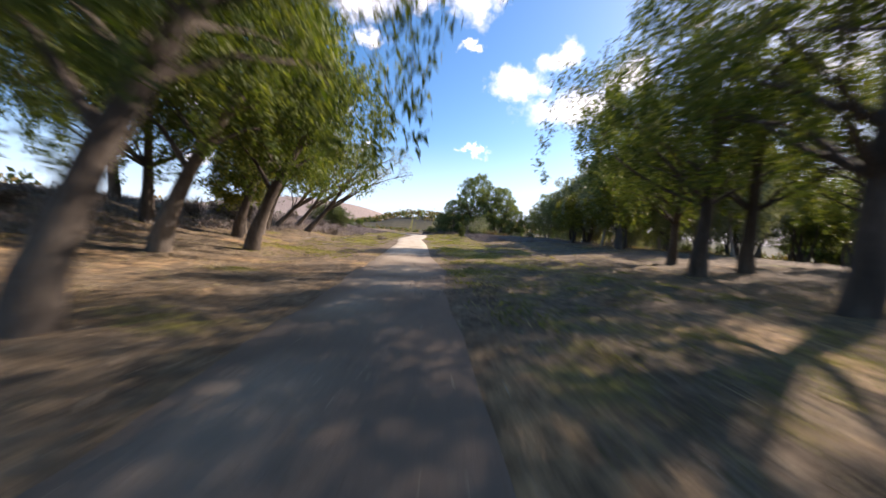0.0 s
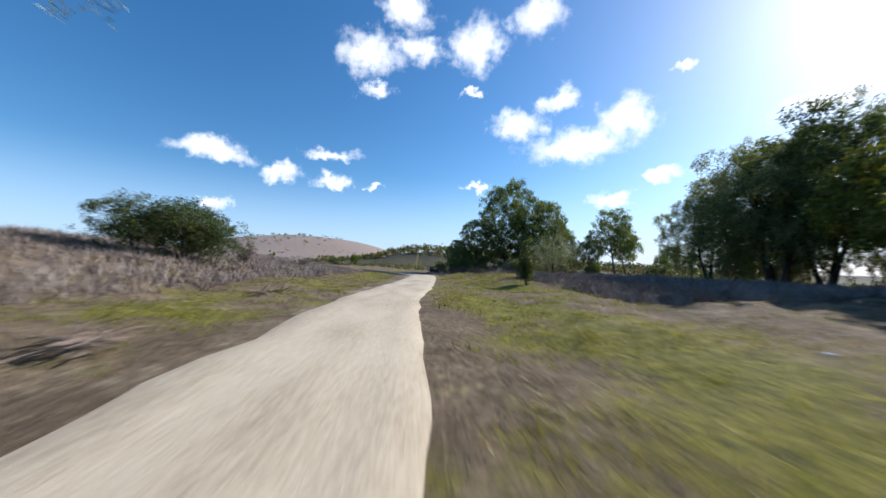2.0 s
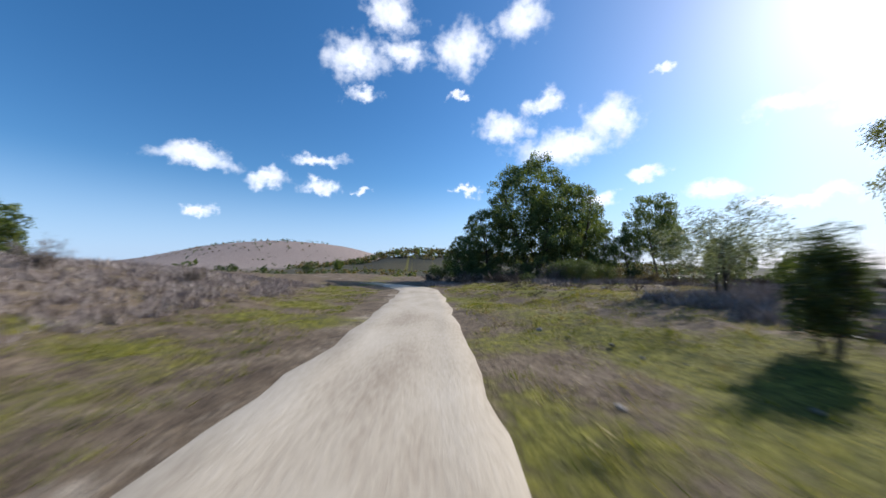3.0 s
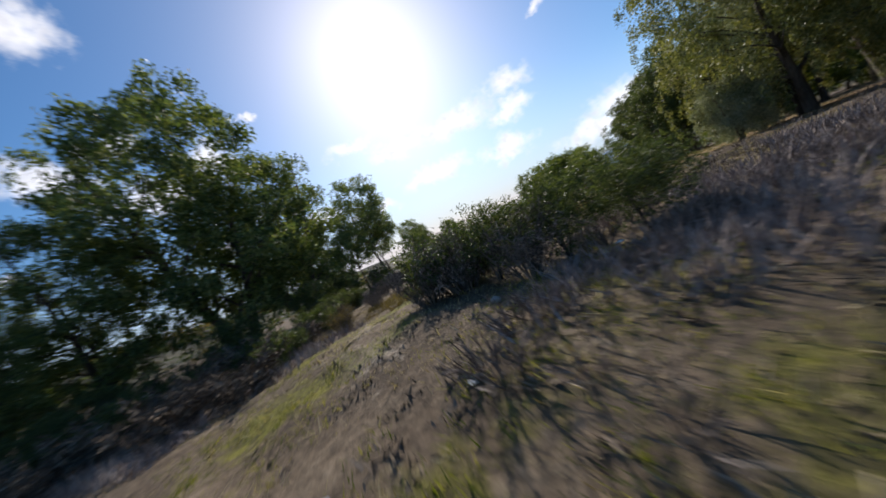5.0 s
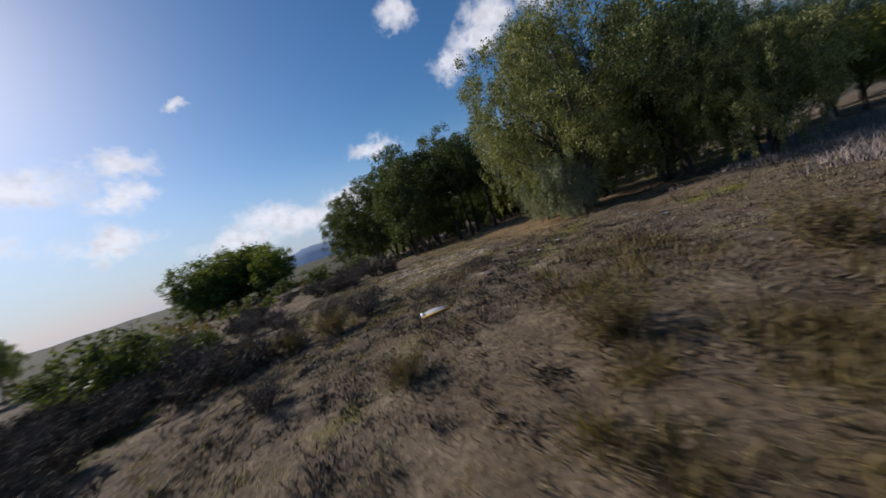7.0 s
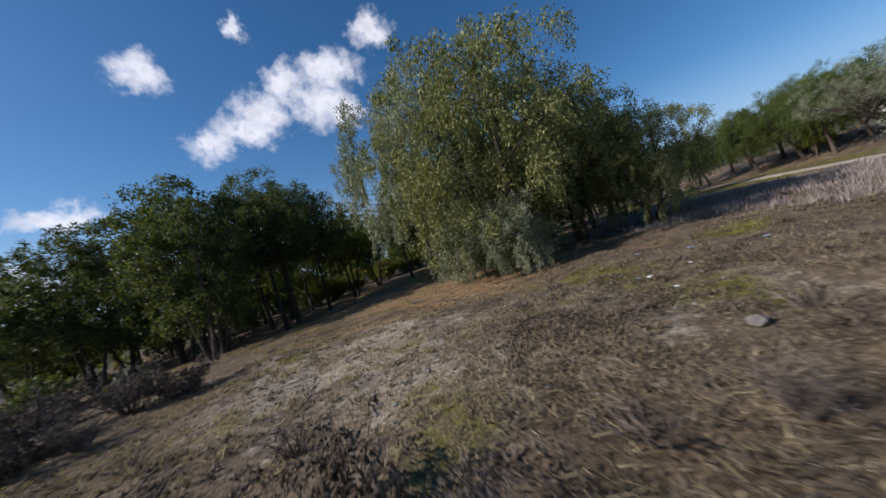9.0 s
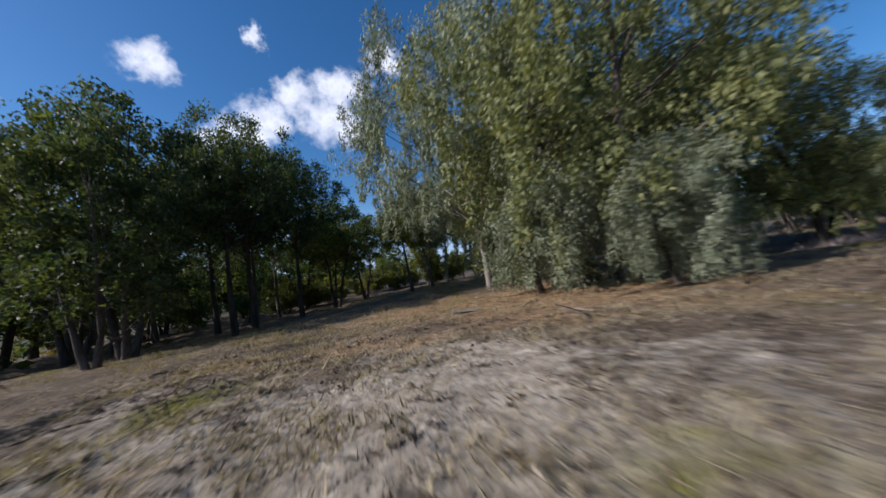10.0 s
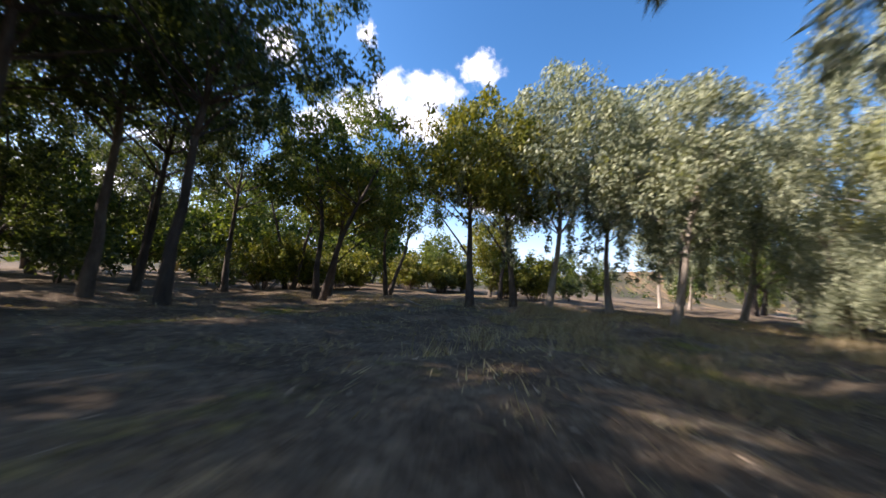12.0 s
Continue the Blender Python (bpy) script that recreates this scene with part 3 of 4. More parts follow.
dense_tree = wood("tree", 15, "broad dark eucalyptus with foliage reaching low", GROVE, first=(58.6, 63.4), height=15.5, wide=5.8, low=0.12, trunks=3,
                  girth=0.17, lobes=34, lobe=1.5, clumps=16, per=28, clump=0.58, leaf=(0.27, 0.17), hang=0.35, foliage=M_LEAF_DARK)
white_tree = wood("tree", 16, "white-trunked eucalyptus with drooping silvery leaves", CLUSTER, first=(38.9, 57.0), height=18.0, wide=7.4, low=0.15,
                  lean=(0.10, 0.14), girth=0.18, lobes=40, lobe=1.3, clumps=16, per=44, weep=6, drop_to=1.4, clump=0.46, leaf=(0.20, 0.075), hang=0.85,
                  bark=M_BARK_PALE, foliage=M_LEAF_GREY)
weeping = wood("tree", 17, "large weeping eucalyptus with olive leaves hanging to the ground", CLUSTER, first=(33.8, 63.0), height=15.5, wide=7.6,
               low=0.10, trunks=2, girth=0.28, lobes=44, lobe=1.7, clumps=20, per=52, clump=0.55, leaf=(0.18, 0.10), hang=0.6, weep=2, drop_to=0.9,
               foliage=M_LEAF_OLIVE)
weeping_grey = wood("tree", 18, "low weeping eucalyptus with silvery leaves sweeping the ground", CLUSTER, first=(36.2, 64.4), height=5.4, wide=2.7,
                    low=0.06, trunks=2, girth=0.12, lobes=24, lobe=0.85, clumps=12, per=84, clump=0.42, leaf=(0.13, 0.045), hang=0.75, weep=2,
                    drop_to=0.35, foliage=M_LEAF_GREY)
tall = wood("tree", 19, "tall broad eucalyptus with billowing green crown", NORTH, first=(17.5, 98.5), height=19.5, wide=7.6, low=0.03, trunks=2,
            girth=0.36, lobes=50, lobe=2.0, clumps=20, per=34, clump=0.72, leaf=(0.30, 0.19), hang=0.35, foliage=M_LEAF_TALL)
leaner = wood("tree", 20, "eucalyptus leaning over the dirt track with a dark flaking trunk", ROADSIDE, first=(-7.4, 14.6), height=12.0, wide=4.6, low=0.22,
              lean=(0.22, 0.08), girth=0.27, lobes=32, lobe=1.4, clumps=14, per=56, clump=0.6, leaf=(0.18, 0.075), hang=0.6, weep=1, drop_to=2.6)
roadside = wood("tree", 21, "dark roadside eucalyptus with a leafy spreading crown", ROADSIDE, first=(12.3, 13.3), height=13.5, wide=6.4, low=0.2,
                girth=0.30, lobes=30, lobe=1.45, clumps=14, per=44, clump=0.62, leaf=(0.18, 0.085), hang=0.45, weep=1, drop_to=2.2)
bare_leaner = wood("tree", 22, "leaning half-bare tree with fine twigs over the track", ROADSIDE, first=(-11.6, 33.4), height=11.0, wide=7.4, low=0.3,
                   lean=(0.56, 0.02), girth=0.26, lobes=44, lobe=1.3, clumps=16, per=34, clump=0.42, leaf=(0.19, 0.045), hang=0.3, bare=0.5,
                   foliage=M_LEAF_GREY)
yellow_tree = wood("tree", 23, "round tree with yellowing leaves", GROVE, first=(26.2, 50.0), height=8.8, wide=3.9, low=0.16, girth=0.2, lobes=26,
                   lobe=1.2, clumps=13, per=30, clump=0.55, leaf=(0.25, 0.15), hang=0.3, foliage=M_LEAF_YELLOW)
far_tree = wood("tree", 24, "distant dark green eucalyptus", FAR, first=(112.0, 79.0), height=12.0, wide=5.4, low=0.03, girth=0.3, lobes=24, lobe=1.9,
                clumps=11, per=15, clump=1.0, leaf=(0.62, 0.32), hang=0.3)
sapling = wood("tree", 25, "slender open tree with a thin feathery crown", NORTH, first=(43.4, 106.0), height=17.0, wide=5.4, low=0.22, girth=0.24,
               lobes=32, lobe=1.4, clumps=16, per=30, clump=0.65, leaf=(0.28, 0.17), hang=0.4, foliage=M_LEAF_TALL)

set_out(grove_a, ((55.0, 59.8, 1.0, 70), (57.3, 55.8, 1.12, 130), (60.2, 52.6, 1.05, 200), (61.0, 55.6, 1.1, 120), (63.6, 49.6, 1.05, 300), (68.6, 54.8, 1.1, 20),
    (64.5, 44.5, 0.95, 75), (73.0, 45.0, 0.95, 160), (66.0, 59.5, 1.05, 250), (49.5, 31.0, 0.95, 310),))
set_out(grove_b, ((58.6, 34.3, 1.0, 90), (66.0, 38.0, 1.0, 210), (76.0, 56.0, 1.0, 10),))
set_out(grove_c, ((46.6, 41.4, 0.98, 12), (60.0, 40.0, 1.0, 190),))
set_out(grove_d, ((41.8, 38.7, 1.0, 140), (35.0, 18.5, 1.0, 60), (28.8, 5.5, 1.0, 200), (33.5, 32.0, 1.05, 270), (37.5, 34.5, 0.95, 30),
    (24.0, 41.0, 0.95, 120), (40.2, 44.0, 0.8, 250),))
set_out(dense_tree, ((55.2, 66.8, 0.72, 160), (64.5, 62.5, 1.06, 90), (70.0, 66.0, 0.95, 200), (77.0, 60.0, 1.0, 30), (76.0, 68.0, 0.85, 50), (83.0, 66.0, 0.9, 130), (73.5, 52.0, 0.8, 300), (81.0, 45.0, 0.85, 10), (30.6, 57.0, 0.95, 110),))
set_out(white_tree, ((32.6, 41.5, 0.85, 120), (29.5, 47.0, 0.8, 240),))
set_out(weeping, ((28.6, 58.8, 0.74, 300), (36.2, 55.6, 0.72, 250), (30.0, 36.5, 0.75, 80), (24.4, 60.4, 0.52, 30),))
set_out(weeping_grey, ((32.6, 66.6, 0.8, 150), (35.2, 44.0, 0.85, 40), (33.0, 48.5, 0.95, 190), (37.5, 55.9, 0.95, 70),))
set_out(tall, ((24.6, 101.0, 0.86, 130), (10.8, 99.5, 0.6, 60), (6.4, 97.0, 0.36, 200), (30.5, 104.5, 0.6, 320),))
set_out(sapling, ((37.0, 104.5, 0.6, 100), (47.6, 108.5, 0.75, 60), (54.0, 105.3, 0.4, 210), (60.0, 110.0, 0.58, 30), (66.0, 111.0, 0.5, 290), (76.0, 110.0, 0.46, 150), (87.5, 114.3, 0.5, 40), (20.4, 31.6, 0.98, 20)))
set_out(leaner, ((-8.8, 11.4, 1.05, 10), (-10.6, 19.4, 0.95, -15), (-11.4, 23.6, 1.0, 25), (-12.8, 27.6, 0.95, -5), (-4.7, 4.1, 0.9, 10),))
set_out(roadside, ((9.8, 6.4, 1.0, 70), (15.6, 14.2, 0.95, 300), (15.4, 18.6, 0.78, 60), (-9.0, 4.0, 0.95, 110),
    (20.0, 3.0, 1.05, 250), (-13.5, 17.0, 0.9, 40), (-15.0, 8.0, 1.0, 330), (13.0, -4.0, 0.95, 20), (-6.5, -4.0, 0.95, 280),
    (26.5, 16.5, 0.95, 10), (24.5, 9.5, 0.9, 220), (-18.5, 13.0, 1.0, 70), (-19.5, 22.0, 0.9, 190), (-21.0, 4.0, 1.0, 250),))
set_out(bare_leaner, ((-13.8, 36.6, 0.9, -8), (-13.4, 30.6, 0.8, 14),))
set_out(yellow_tree, ((59.0, 19.6, 0.55, 75), (51.6, 19.5, 0.50, 125), (46.9, 16.9, 0.55, 160),
    (21.0, 33.0, 0.95, 30), (24.3, 36.5, 0.9, 90), (52.0, 24.0, 1.0, 200), (-11.0, 21.0, 0.6, 60), (22.0, 45.0, 0.8, 40),
    (82.0, 24.0, 0.8, 10),))
set_out(far_tree, ((68.2, 15.1, 0.55, 337), (65.9, 9.5, 0.60, 12), (59.4, 11.2, 0.50, 54), (56.3, 5.2, 0.60, 89), (50.3, 7.2, 0.50, 131), (44.9, 4.8, 0.60, 173), (40.0, 2.9, 0.55, 208), (119.0, 77.0, 1.1, 70), (126.0, 81.0, 1.3, 160), (133.0, 78.0, 1.3, 220), (141.0, 82.0, 1.4, 300), (150.0, 80.0, 1.1, 20),
    (88.0, 119.0, 0.5, 145), (97.0, 128.0, 0.6, 245), (126.0, 87.0, 1.4, 15),
    (131.0, 92.0, 1.4, 75), (127.0, 97.0, 1.3, 135), (138.0, 88.0, 1.45, 315),
    (122.0, 92.0, 1.1, 65), (13.0, 190.0, 0.55, 15), (24.0, 200.0, 0.6, 95), (-40.0, 215.0, 0.55, 200),))
set_out(far_tree, ((90.0, 52.0, 1.3, 260), (72.0, 22.0, 1.3, 150), (86.0, 30.0, 1.2, 320), (97.0, 16.0, 1.3, 70), (94.0, 6.0, 1.35, 190), (84.0, 0.0, 1.3, 280), (60.0, 190.0, 0.6, 30), (75.0, 175.0, 0.65, 130), (-38.0, 82.0, 0.5, 60), (-45.0, 85.0, 0.5, 160), (84.0, 40.0, 0.8, 30),
    (92.0, 34.0, 0.9, 130), (98.0, 26.0, 0.9, 230), (80.0, 48.0, 0.8, 330), (95.0, 44.0, 0.9, 70), (78.0, 8.0, 0.9, 170),
    (68.0, 2.0, 0.9, 270), (104.0, 38.0, 1.0, 20), (88.0, 60.0, 0.9, 200), (104.0, 8.0, 0.95, 50),
    (110.0, 24.0, 0.9, 10), (20.0, -30.0, 1.0, 40), (2.0, -42.0, 1.0, 140),))


# ---- shrubs and bushes ----
def shrub_mesh(seed, width, height, stems, twigs, leaf_count, leaf, twig_mat, leaf_mat, droop=0.0):
    """A bush: many thin stems from the root, forking, with small leaves near their ends."""
    rng, rng_np = random.Random(seed), np.random.default_rng(seed)
    verts, faces, centres = [], [], []
    for _ in range(stems):
        a, s = rng.uniform(0, 6.28), rng.random() ** 0.5
        way = Vector((math.cos(a) * s * width / height * 0.9, math.sin(a) * s * width / height * 0.9, 1.0))
        ln = height * rng.uniform(0.6, 1.0) * (1 + 0.25 * s)
        root = Vector((math.cos(a) * s * width * 0.18, math.sin(a) * s * width * 0.18, -0.08))
        stem = grow(rng, root, way, ln, 0.14, -droop, 5)
        tube(stem[::2] + stem[-1:], [0.018 * height ** 0.5 * f for f in (1, 0.7, 0.45, 0.2)], 3, verts, faces)
        for _ in range(twigs):
            j = rng.randint(1, 4)
            twig = grow(rng, stem[j], (stem[j + 1] - stem[j]).normalized() + Vector((rng.gauss(0, 0.6), rng.gauss(0, 0.6), rng.gauss(0.1, 0.35))),
                        ln * rng.uniform(0.2, 0.45), 0.2, 0.0, 3)
            tube([twig[0], twig[3]], [0.008, 0.003], 3, verts, faces)
            centres += [twig[2], twig[3]]
    me = mesh_of("stem", [tuple(p) for p in verts], faces, twig_mat)
    if not leaf_count:
        return me, None
    v, f = leaves(rng_np, centres, [0.19 * (width + height) / 3] * len(centres), leaf_count, leaf[0], leaf[1], 0.1)
    return me, mesh_of("foliage", v, f, leaf_mat)


def bush(name, meshes, label, category, group, at):
    pieces = [("stem", meshes[0])] + ([("foliage", meshes[1])] if meshes[1] else [])
    return thing(name, pieces, label, category, group, (at[0], at[1], on_land(*at)))


def leafy(seed, **shape):
    """Stem and foliage of a rounded leafy bush."""
    stem, crown = lobed_meshes(seed, trunks=3, bark=M_TWIG_DARK, **shape)
    stem.name, crown.name = "stem", "foliage"
    return stem, crown


green_bush = bush("bush", leafy(31, height=3.9, wide=2.7, low=0.02, girth=0.05, lobes=26, lobe=0.95, clumps=12, per=30, clump=0.34, leaf=(0.13, 0.06), hang=0.1,
                                foliage=M_LEAF_DARK), "dense rounded green bush on the bank", "bush", "green bushes", (-14.2, 54.0))
bush("bush", leafy(32, height=2.3, wide=0.72, low=0.0, girth=0.04, lobes=22, lobe=0.36, clumps=12, per=26, clump=0.2, leaf=(0.10, 0.04), hang=0.2,
                               foliage=M_LEAF_DARK), "narrow upright dark evergreen bush", "bush", "green bushes", (7.2, 55.6))
bush("bush", leafy(39, height=3.6, wide=2.6, low=0.10, girth=0.06, lobes=22, lobe=0.8, clumps=12, per=26, clump=0.34, leaf=(0.14, 0.04), hang=0.4,
                               foliage=M_LEAF_GREY), "feathery grey-green spreading bush", "bush", "grey bushes", (11.6, 62.0))
olive_bush = bush("bush", shrub_mesh(33, 1.8, 1.5, 28, 7, 22, (0.12, 0.045), M_TWIG_DARK, M_LEAF_DARK), "grey-green spreading bush by the bank", "bush",
                  "grey bushes", (13.0, 79.2))
ochre_bush = bush("bush", shrub_mesh(34, 1.6, 1.3, 30, 8, 10, (0.09, 0.024), M_TWIG, M_TWIG_OCHRE), "drying bush with ochre twigs and sparse leaves",
                  "bush", "drying bushes", (19.0, 81.9))
dry_shrub = bush("dry_shrub", shrub_mesh(35, 0.75, 0.6, 15, 4, 0, (0, 0), M_TWIG, None), "low dry grey-brown shrub", "shrub", "dry shrubs", (12.5, 57.5))
dry_tall = bush("dry_shrub", shrub_mesh(36, 1.0, 1.2, 26, 7, 6, (0.09, 0.022), M_TWIG_DARK, M_TWIG), "dry brown bush with bare twigs", "shrub", "dry shrubs",
                (-13.5, 44.5))
set_out(green_bush, (
    (-16.2, 53.2, 0.9, 50), (-13.4, 55.6, 0.8, 150), (-15.0, 55.4, 1.0, 230), (12.5, 77.6, 0.52, 120), (12.6, 75.9, 0.52, 30), (12.4, 74.2, 0.5, 210), (14.0, 76.2, 0.42, 290), 
    (14.2, 74.2, 0.4, 260), (14.6, 94.0, 0.8, 70), (20.0, 94.5, 0.9, 170),
    # small bushes from (10.2, 92.4) on are added to darken the tree-shaded slope
    (8.5, 99.0, 0.8, 45), (10.2, 92.4, 0.5, 10), (7.6, 93.6, 0.55, 110), (12.4, 92.2, 0.5, 200), (5.6, 95.2, 0.6, 290),
    (9.4, 96.0, 0.6, 330), (3.4, 98.6, 0.6, 80),))
far_bush = bush("bush", leafy(40, height=3.7, wide=2.6, low=0.02, girth=0.05, lobes=14, lobe=1.0, clumps=9, per=12, clump=0.5, leaf=(0.34, 0.18), hang=0.1,
                              foliage=M_LEAF_DARK), "distant rounded dark green bush", "bush", "far bushes", (43.0, 92.0))
set_out(far_bush, (
    (26.0, 97.0, 0.9, 270), (43.0, 92.0, 0.5, 20), (46.5, 88.5, 0.45, 80), (52.0, 96.0, 0.55, 140), (-55.0, 150.0, 0.9, 20),
    (-70.0, 170.0, 0.9, 100), (-30.0, 140.0, 0.8, 160), (-85.0, 235.0, 1.0, 10), (5.0, 150.0, 0.9, 45), (20.0, 150.0, 0.9, 145),
    (70.0, 50.0, 0.9, 80), (75.0, 47.0, 1.0, 180), (80.0, 54.0, 1.0, 280), (72.0, 41.0, 0.9, 20), (66.0, 44.0, 0.6, 130), (78.0, 36.0, 1.0, 220),
    (68.0, 34.0, 0.9, 310), (65.0, 15.0, 0.8, 60), (58.0, 22.0, 0.75, 130), (44.0, 18.0, 0.8, 230), (63.0, 72.0, 0.7, 30),
    (71.0, 76.0, 0.75, 130), (80.0, 80.0, 0.8, 230), (60.0, 101.0, 0.7, 330), (35.0, 100.5, 0.8, 240),))
set_out(olive_bush, ((12.6, 87.4, 0.75, 150), (37.0, 96.0, 0.8, 20), (56.0, 90.0, 0.8, 220), (64.0, 94.0, 0.85, 320), (17.0, 90.5, 0.95, 15),
    (22.5, 93.5, 0.95, 115), (11.2, 90.6, 0.8, 50), (8.8, 91.2, 0.8, 140), (6.6, 92.0, 0.8, 250), (13.6, 90.6, 0.8, 330), (28.0, 95.0, 0.9, 215),))
set_out(ochre_bush, ((16.2, 79.6, 1.25, 230), (18.2, 79.4, 1.1, 310), (17.0, 80.2, 1.15, 70), (15.4, 78.2, 0.9, 150), (22.4, 81.2, 0.7, 140), (15.4, 86.6, 0.8, 20), (25.6, 83.4, 0.5, 200),
    (33.0, 83.0, 0.75, 260), (34.5, 84.6, 0.7, 20), (20.5, 77.5, 0.8, 320), (37.5, 86.5, 0.7, 90), (24.0, 87.8, 0.75, 190),))
set_out(dry_tall, ((-15.5, 33.0, 1.0, 90), (-16.0, 24.0, 1.1, 200), (-14.5, 61.0, 1.0, 20), (-17.0, 66.0, 1.1, 130), (-13.0, 70.0, 0.9, 230),
    (40.0, 84.0, 0.9, 20), (43.5, 84.5, 0.8, 120), (36.6, 82.4, 0.9, 220), (48.0, 84.0, 0.9, 320), (-9.5, 36.5, 0.8, 60),
    (-18.0, 47.0, 1.1, 160), (-18.5, 57.0, 1.0, 250), (48.4, 75.4, 1.5, 70), (49.6, 77.6, 1.5, 200), (50.6, 73.6, 1.0, 170), (46.0, 78.0, 0.9, 10),
    (38.2, 85.8, 0.9, 40), (38.3, 88.0, 1.0, 140), (35.4, 84.4, 0.7, 240), (51.0, 90.0, 1.2, 340), (46.5, 86.0, 1.1, 80),))
set_out(dry_tall, ((11.9, 79.4, 1.1, 20), (12.9, 79.0, 1.25, 120), (12.2, 78.4, 1.2, 220), (11.6, 76.6, 1.1, 320), (13.8, 78.6, 1.2, 70), (42.4, 90.0, 1.1, 180), (29.3, 86.0, 0.8, 280), (29.0, 93.3, 1.0, 20), (32.0, 91.5, 1.1, 120), (36.0, 93.0, 1.2, 220),
    (25.0, 92.0, 1.0, 320), (54.0, 80.0, 1.0, 60), (32.9, 81.6, 0.75, 160), (29.7, 80.0, 0.45, 260), (22.0, 90.5, 0.9, 15),
    (40.5, 96.0, 1.2, 115), (55.0, 86.0, 1.2, 215), (60.0, 82.0, 1.1, 315), (18.6, 87.4, 0.8, 75),))
thicket = bush("bush", shrub_mesh(37, 2.0, 1.5, 20, 6, 8, (0.2, 0.06), M_TWIG_DARK, M_TUSSOCK), "dense dark grey-brown bush on the lower slope", "bush",
               "thicket bushes", (40.5, 88.2))
yellow_bush = bush("bush", shrub_mesh(38, 2.6, 3.2, 24, 6, 15, (0.26, 0.14), M_TWIG, M_LEAF_YELLOW), "yellow-green leafy bush under the grove", "bush",
                   "grove bushes", (66.0, 36.0))
rng_thick = random.Random(78)
for i in range(42):
    f = i / 41
    plant(dry_shrub, 7.8 + 8.6 * f + rng_thick.gauss(0, 0.5), 76.4 - 7.0 * f + rng_thick.gauss(0, 0.5), rng_thick.uniform(0.6, 1.15), rng_thick.uniform(0, 360))
for x0, x1, y0, y1, count in ((38, 48, 87, 97, 20), (46, 64, 84, 98, 16), (60, 84, 80, 100, 12), (30, 40, 91, 99, 12), (45, 52, 74, 80, 6), (52, 66, 72, 80, 8)):
    for _ in range(count):
        plant(thicket, rng_thick.uniform(x0, x1), rng_thick.uniform(y0, y1), rng_thick.uniform(0.55, 1.15), rng_thick.uniform(0, 360))
for x0, x1, y0, y1, count in ((34, 42, 85.5, 91, 12), (30, 35, 93, 98, 6), (30, 39, 90, 94, 12), (-22, -14, 2, 34, 12)):
    for _ in range(count):
        plant(thicket, rng_thick.uniform(x0, x1), rng_thick.uniform(y0, y1), rng_thick.uniform(0.5, 0.85), rng_thick.uniform(0, 360))
for x, y, size in ((34.4, 81.2, 0.7), (9.6, 85.0, 0.9), (13.8, 88.4, 1.0), (18.6, 91.0, 1.0), (8.5, 86.4, 1.0), (10.0, 89.5, 1.1), (7.0, 90.5, 1.1), (12.4, 91.5, 1.2), (5.6, 88.0, 0.9), (9.5, 94.0, 1.2), (4.6, 92.0, 1.0), (1.8, 96.0, 1.0)):
    plant(thicket, x, y, size, 57 * x)
for x0, x1, y0, y1, count in ((62, 84, 20, 42, 9), (46, 62, 14, 30, 5)):
    for _ in range(count):
        plant(yellow_bush, rng_thick.uniform(x0, x1), rng_thick.uniform(y0, y1), rng_thick.uniform(0.7, 1.25), rng_thick.uniform(0, 360))
rng_scrub = random.Random(77)
for x0, x1, y0, y1, count in ((9, 30, 50, 67, 34), (-12, -7.5, 55, 82, 10), (14, 26, 64, 76, 16), (24, 44, 79, 90, 30), (26, 33, 70, 78, 7),
                              (-20, -13, 20, 80, 12), (6, 14, 68, 78, 8), (44, 62, 78, 98, 22)):
    for _ in range(count):
        plant(dry_shrub, rng_scrub.uniform(x0, x1), rng_scrub.uniform(y0, y1), rng_scrub.uniform(0.5, 1.1), rng_scrub.uniform(0, 360))


# ---- grass, straw and fallen leaves ----
def blades(name, seed, zones, height, width, material, label, spread=0.5, per=9, tuft=0.09, gap=0.0):
    """Tufts of loose blades over stretches of the ground: x0, x1, y0, y1, how many tufts."""
    rng = np.random.default_rng(seed)
    p = np.concatenate([np.stack([rng.uniform(a, b, n), rng.uniform(c, d, n)], 1) for a, b, c, d, n in zones])
    off = np.abs(p[:, 0] - road_x(p[:, 1]))
    clump = lumps(p[:, 0], p[:, 1], 4.0, seed + 1) + 0.8 * lumps(p[:, 0], p[:, 1], 1.3, seed + 2)
    p = p[((off > 1.7 + 0.5 * rng.random(len(p))) | (p[:, 1] > 102)) & (clump > gap)]
    big = np.repeat(rng.uniform(0.5, 1.35, len(p)), per)
    tufts = np.repeat(p, per, 0) + rng.normal(0, tuft, (len(p) * per, 2)) * big[:, None]
    n = len(tufts)
    base = np.concatenate([tufts, (land(tufts[:, 0], tufts[:, 1]) - 0.03)[:, None]], 1)
    base[:, 2] += 0.10 * lumps(base[:, 0], base[:, 1], 7, 3) + 0.05 * lumps(base[:, 0], base[:, 1], 2.3, 4) + 0.03 * lumps(base[:, 0], base[:, 1], 1.1, 5)
    a = rng.uniform(0, 6.283, n)
    side = np.stack([np.cos(a), np.sin(a), np.zeros(n)], 1) * (width * rng.uniform(0.6, 1.3, n))[:, None]
    h = height * rng.uniform(0.4, 1.3, n) * big
    lean = rng.normal(0, spread, (n, 2)) * h[:, None]
    tip = base + np.concatenate([lean, (h * (1 - 0.3 * np.minimum(1, np.abs(lean).sum(1) / h)))[:, None]], 1)
    v = np.stack([base - side, base + side, tip], 1).reshape(-1, 3)
    me = mesh_of(name, v, np.arange(3 * n).reshape(n, 3), material)
    return tagged(new(name, me), label, "grass", kind="stuff")


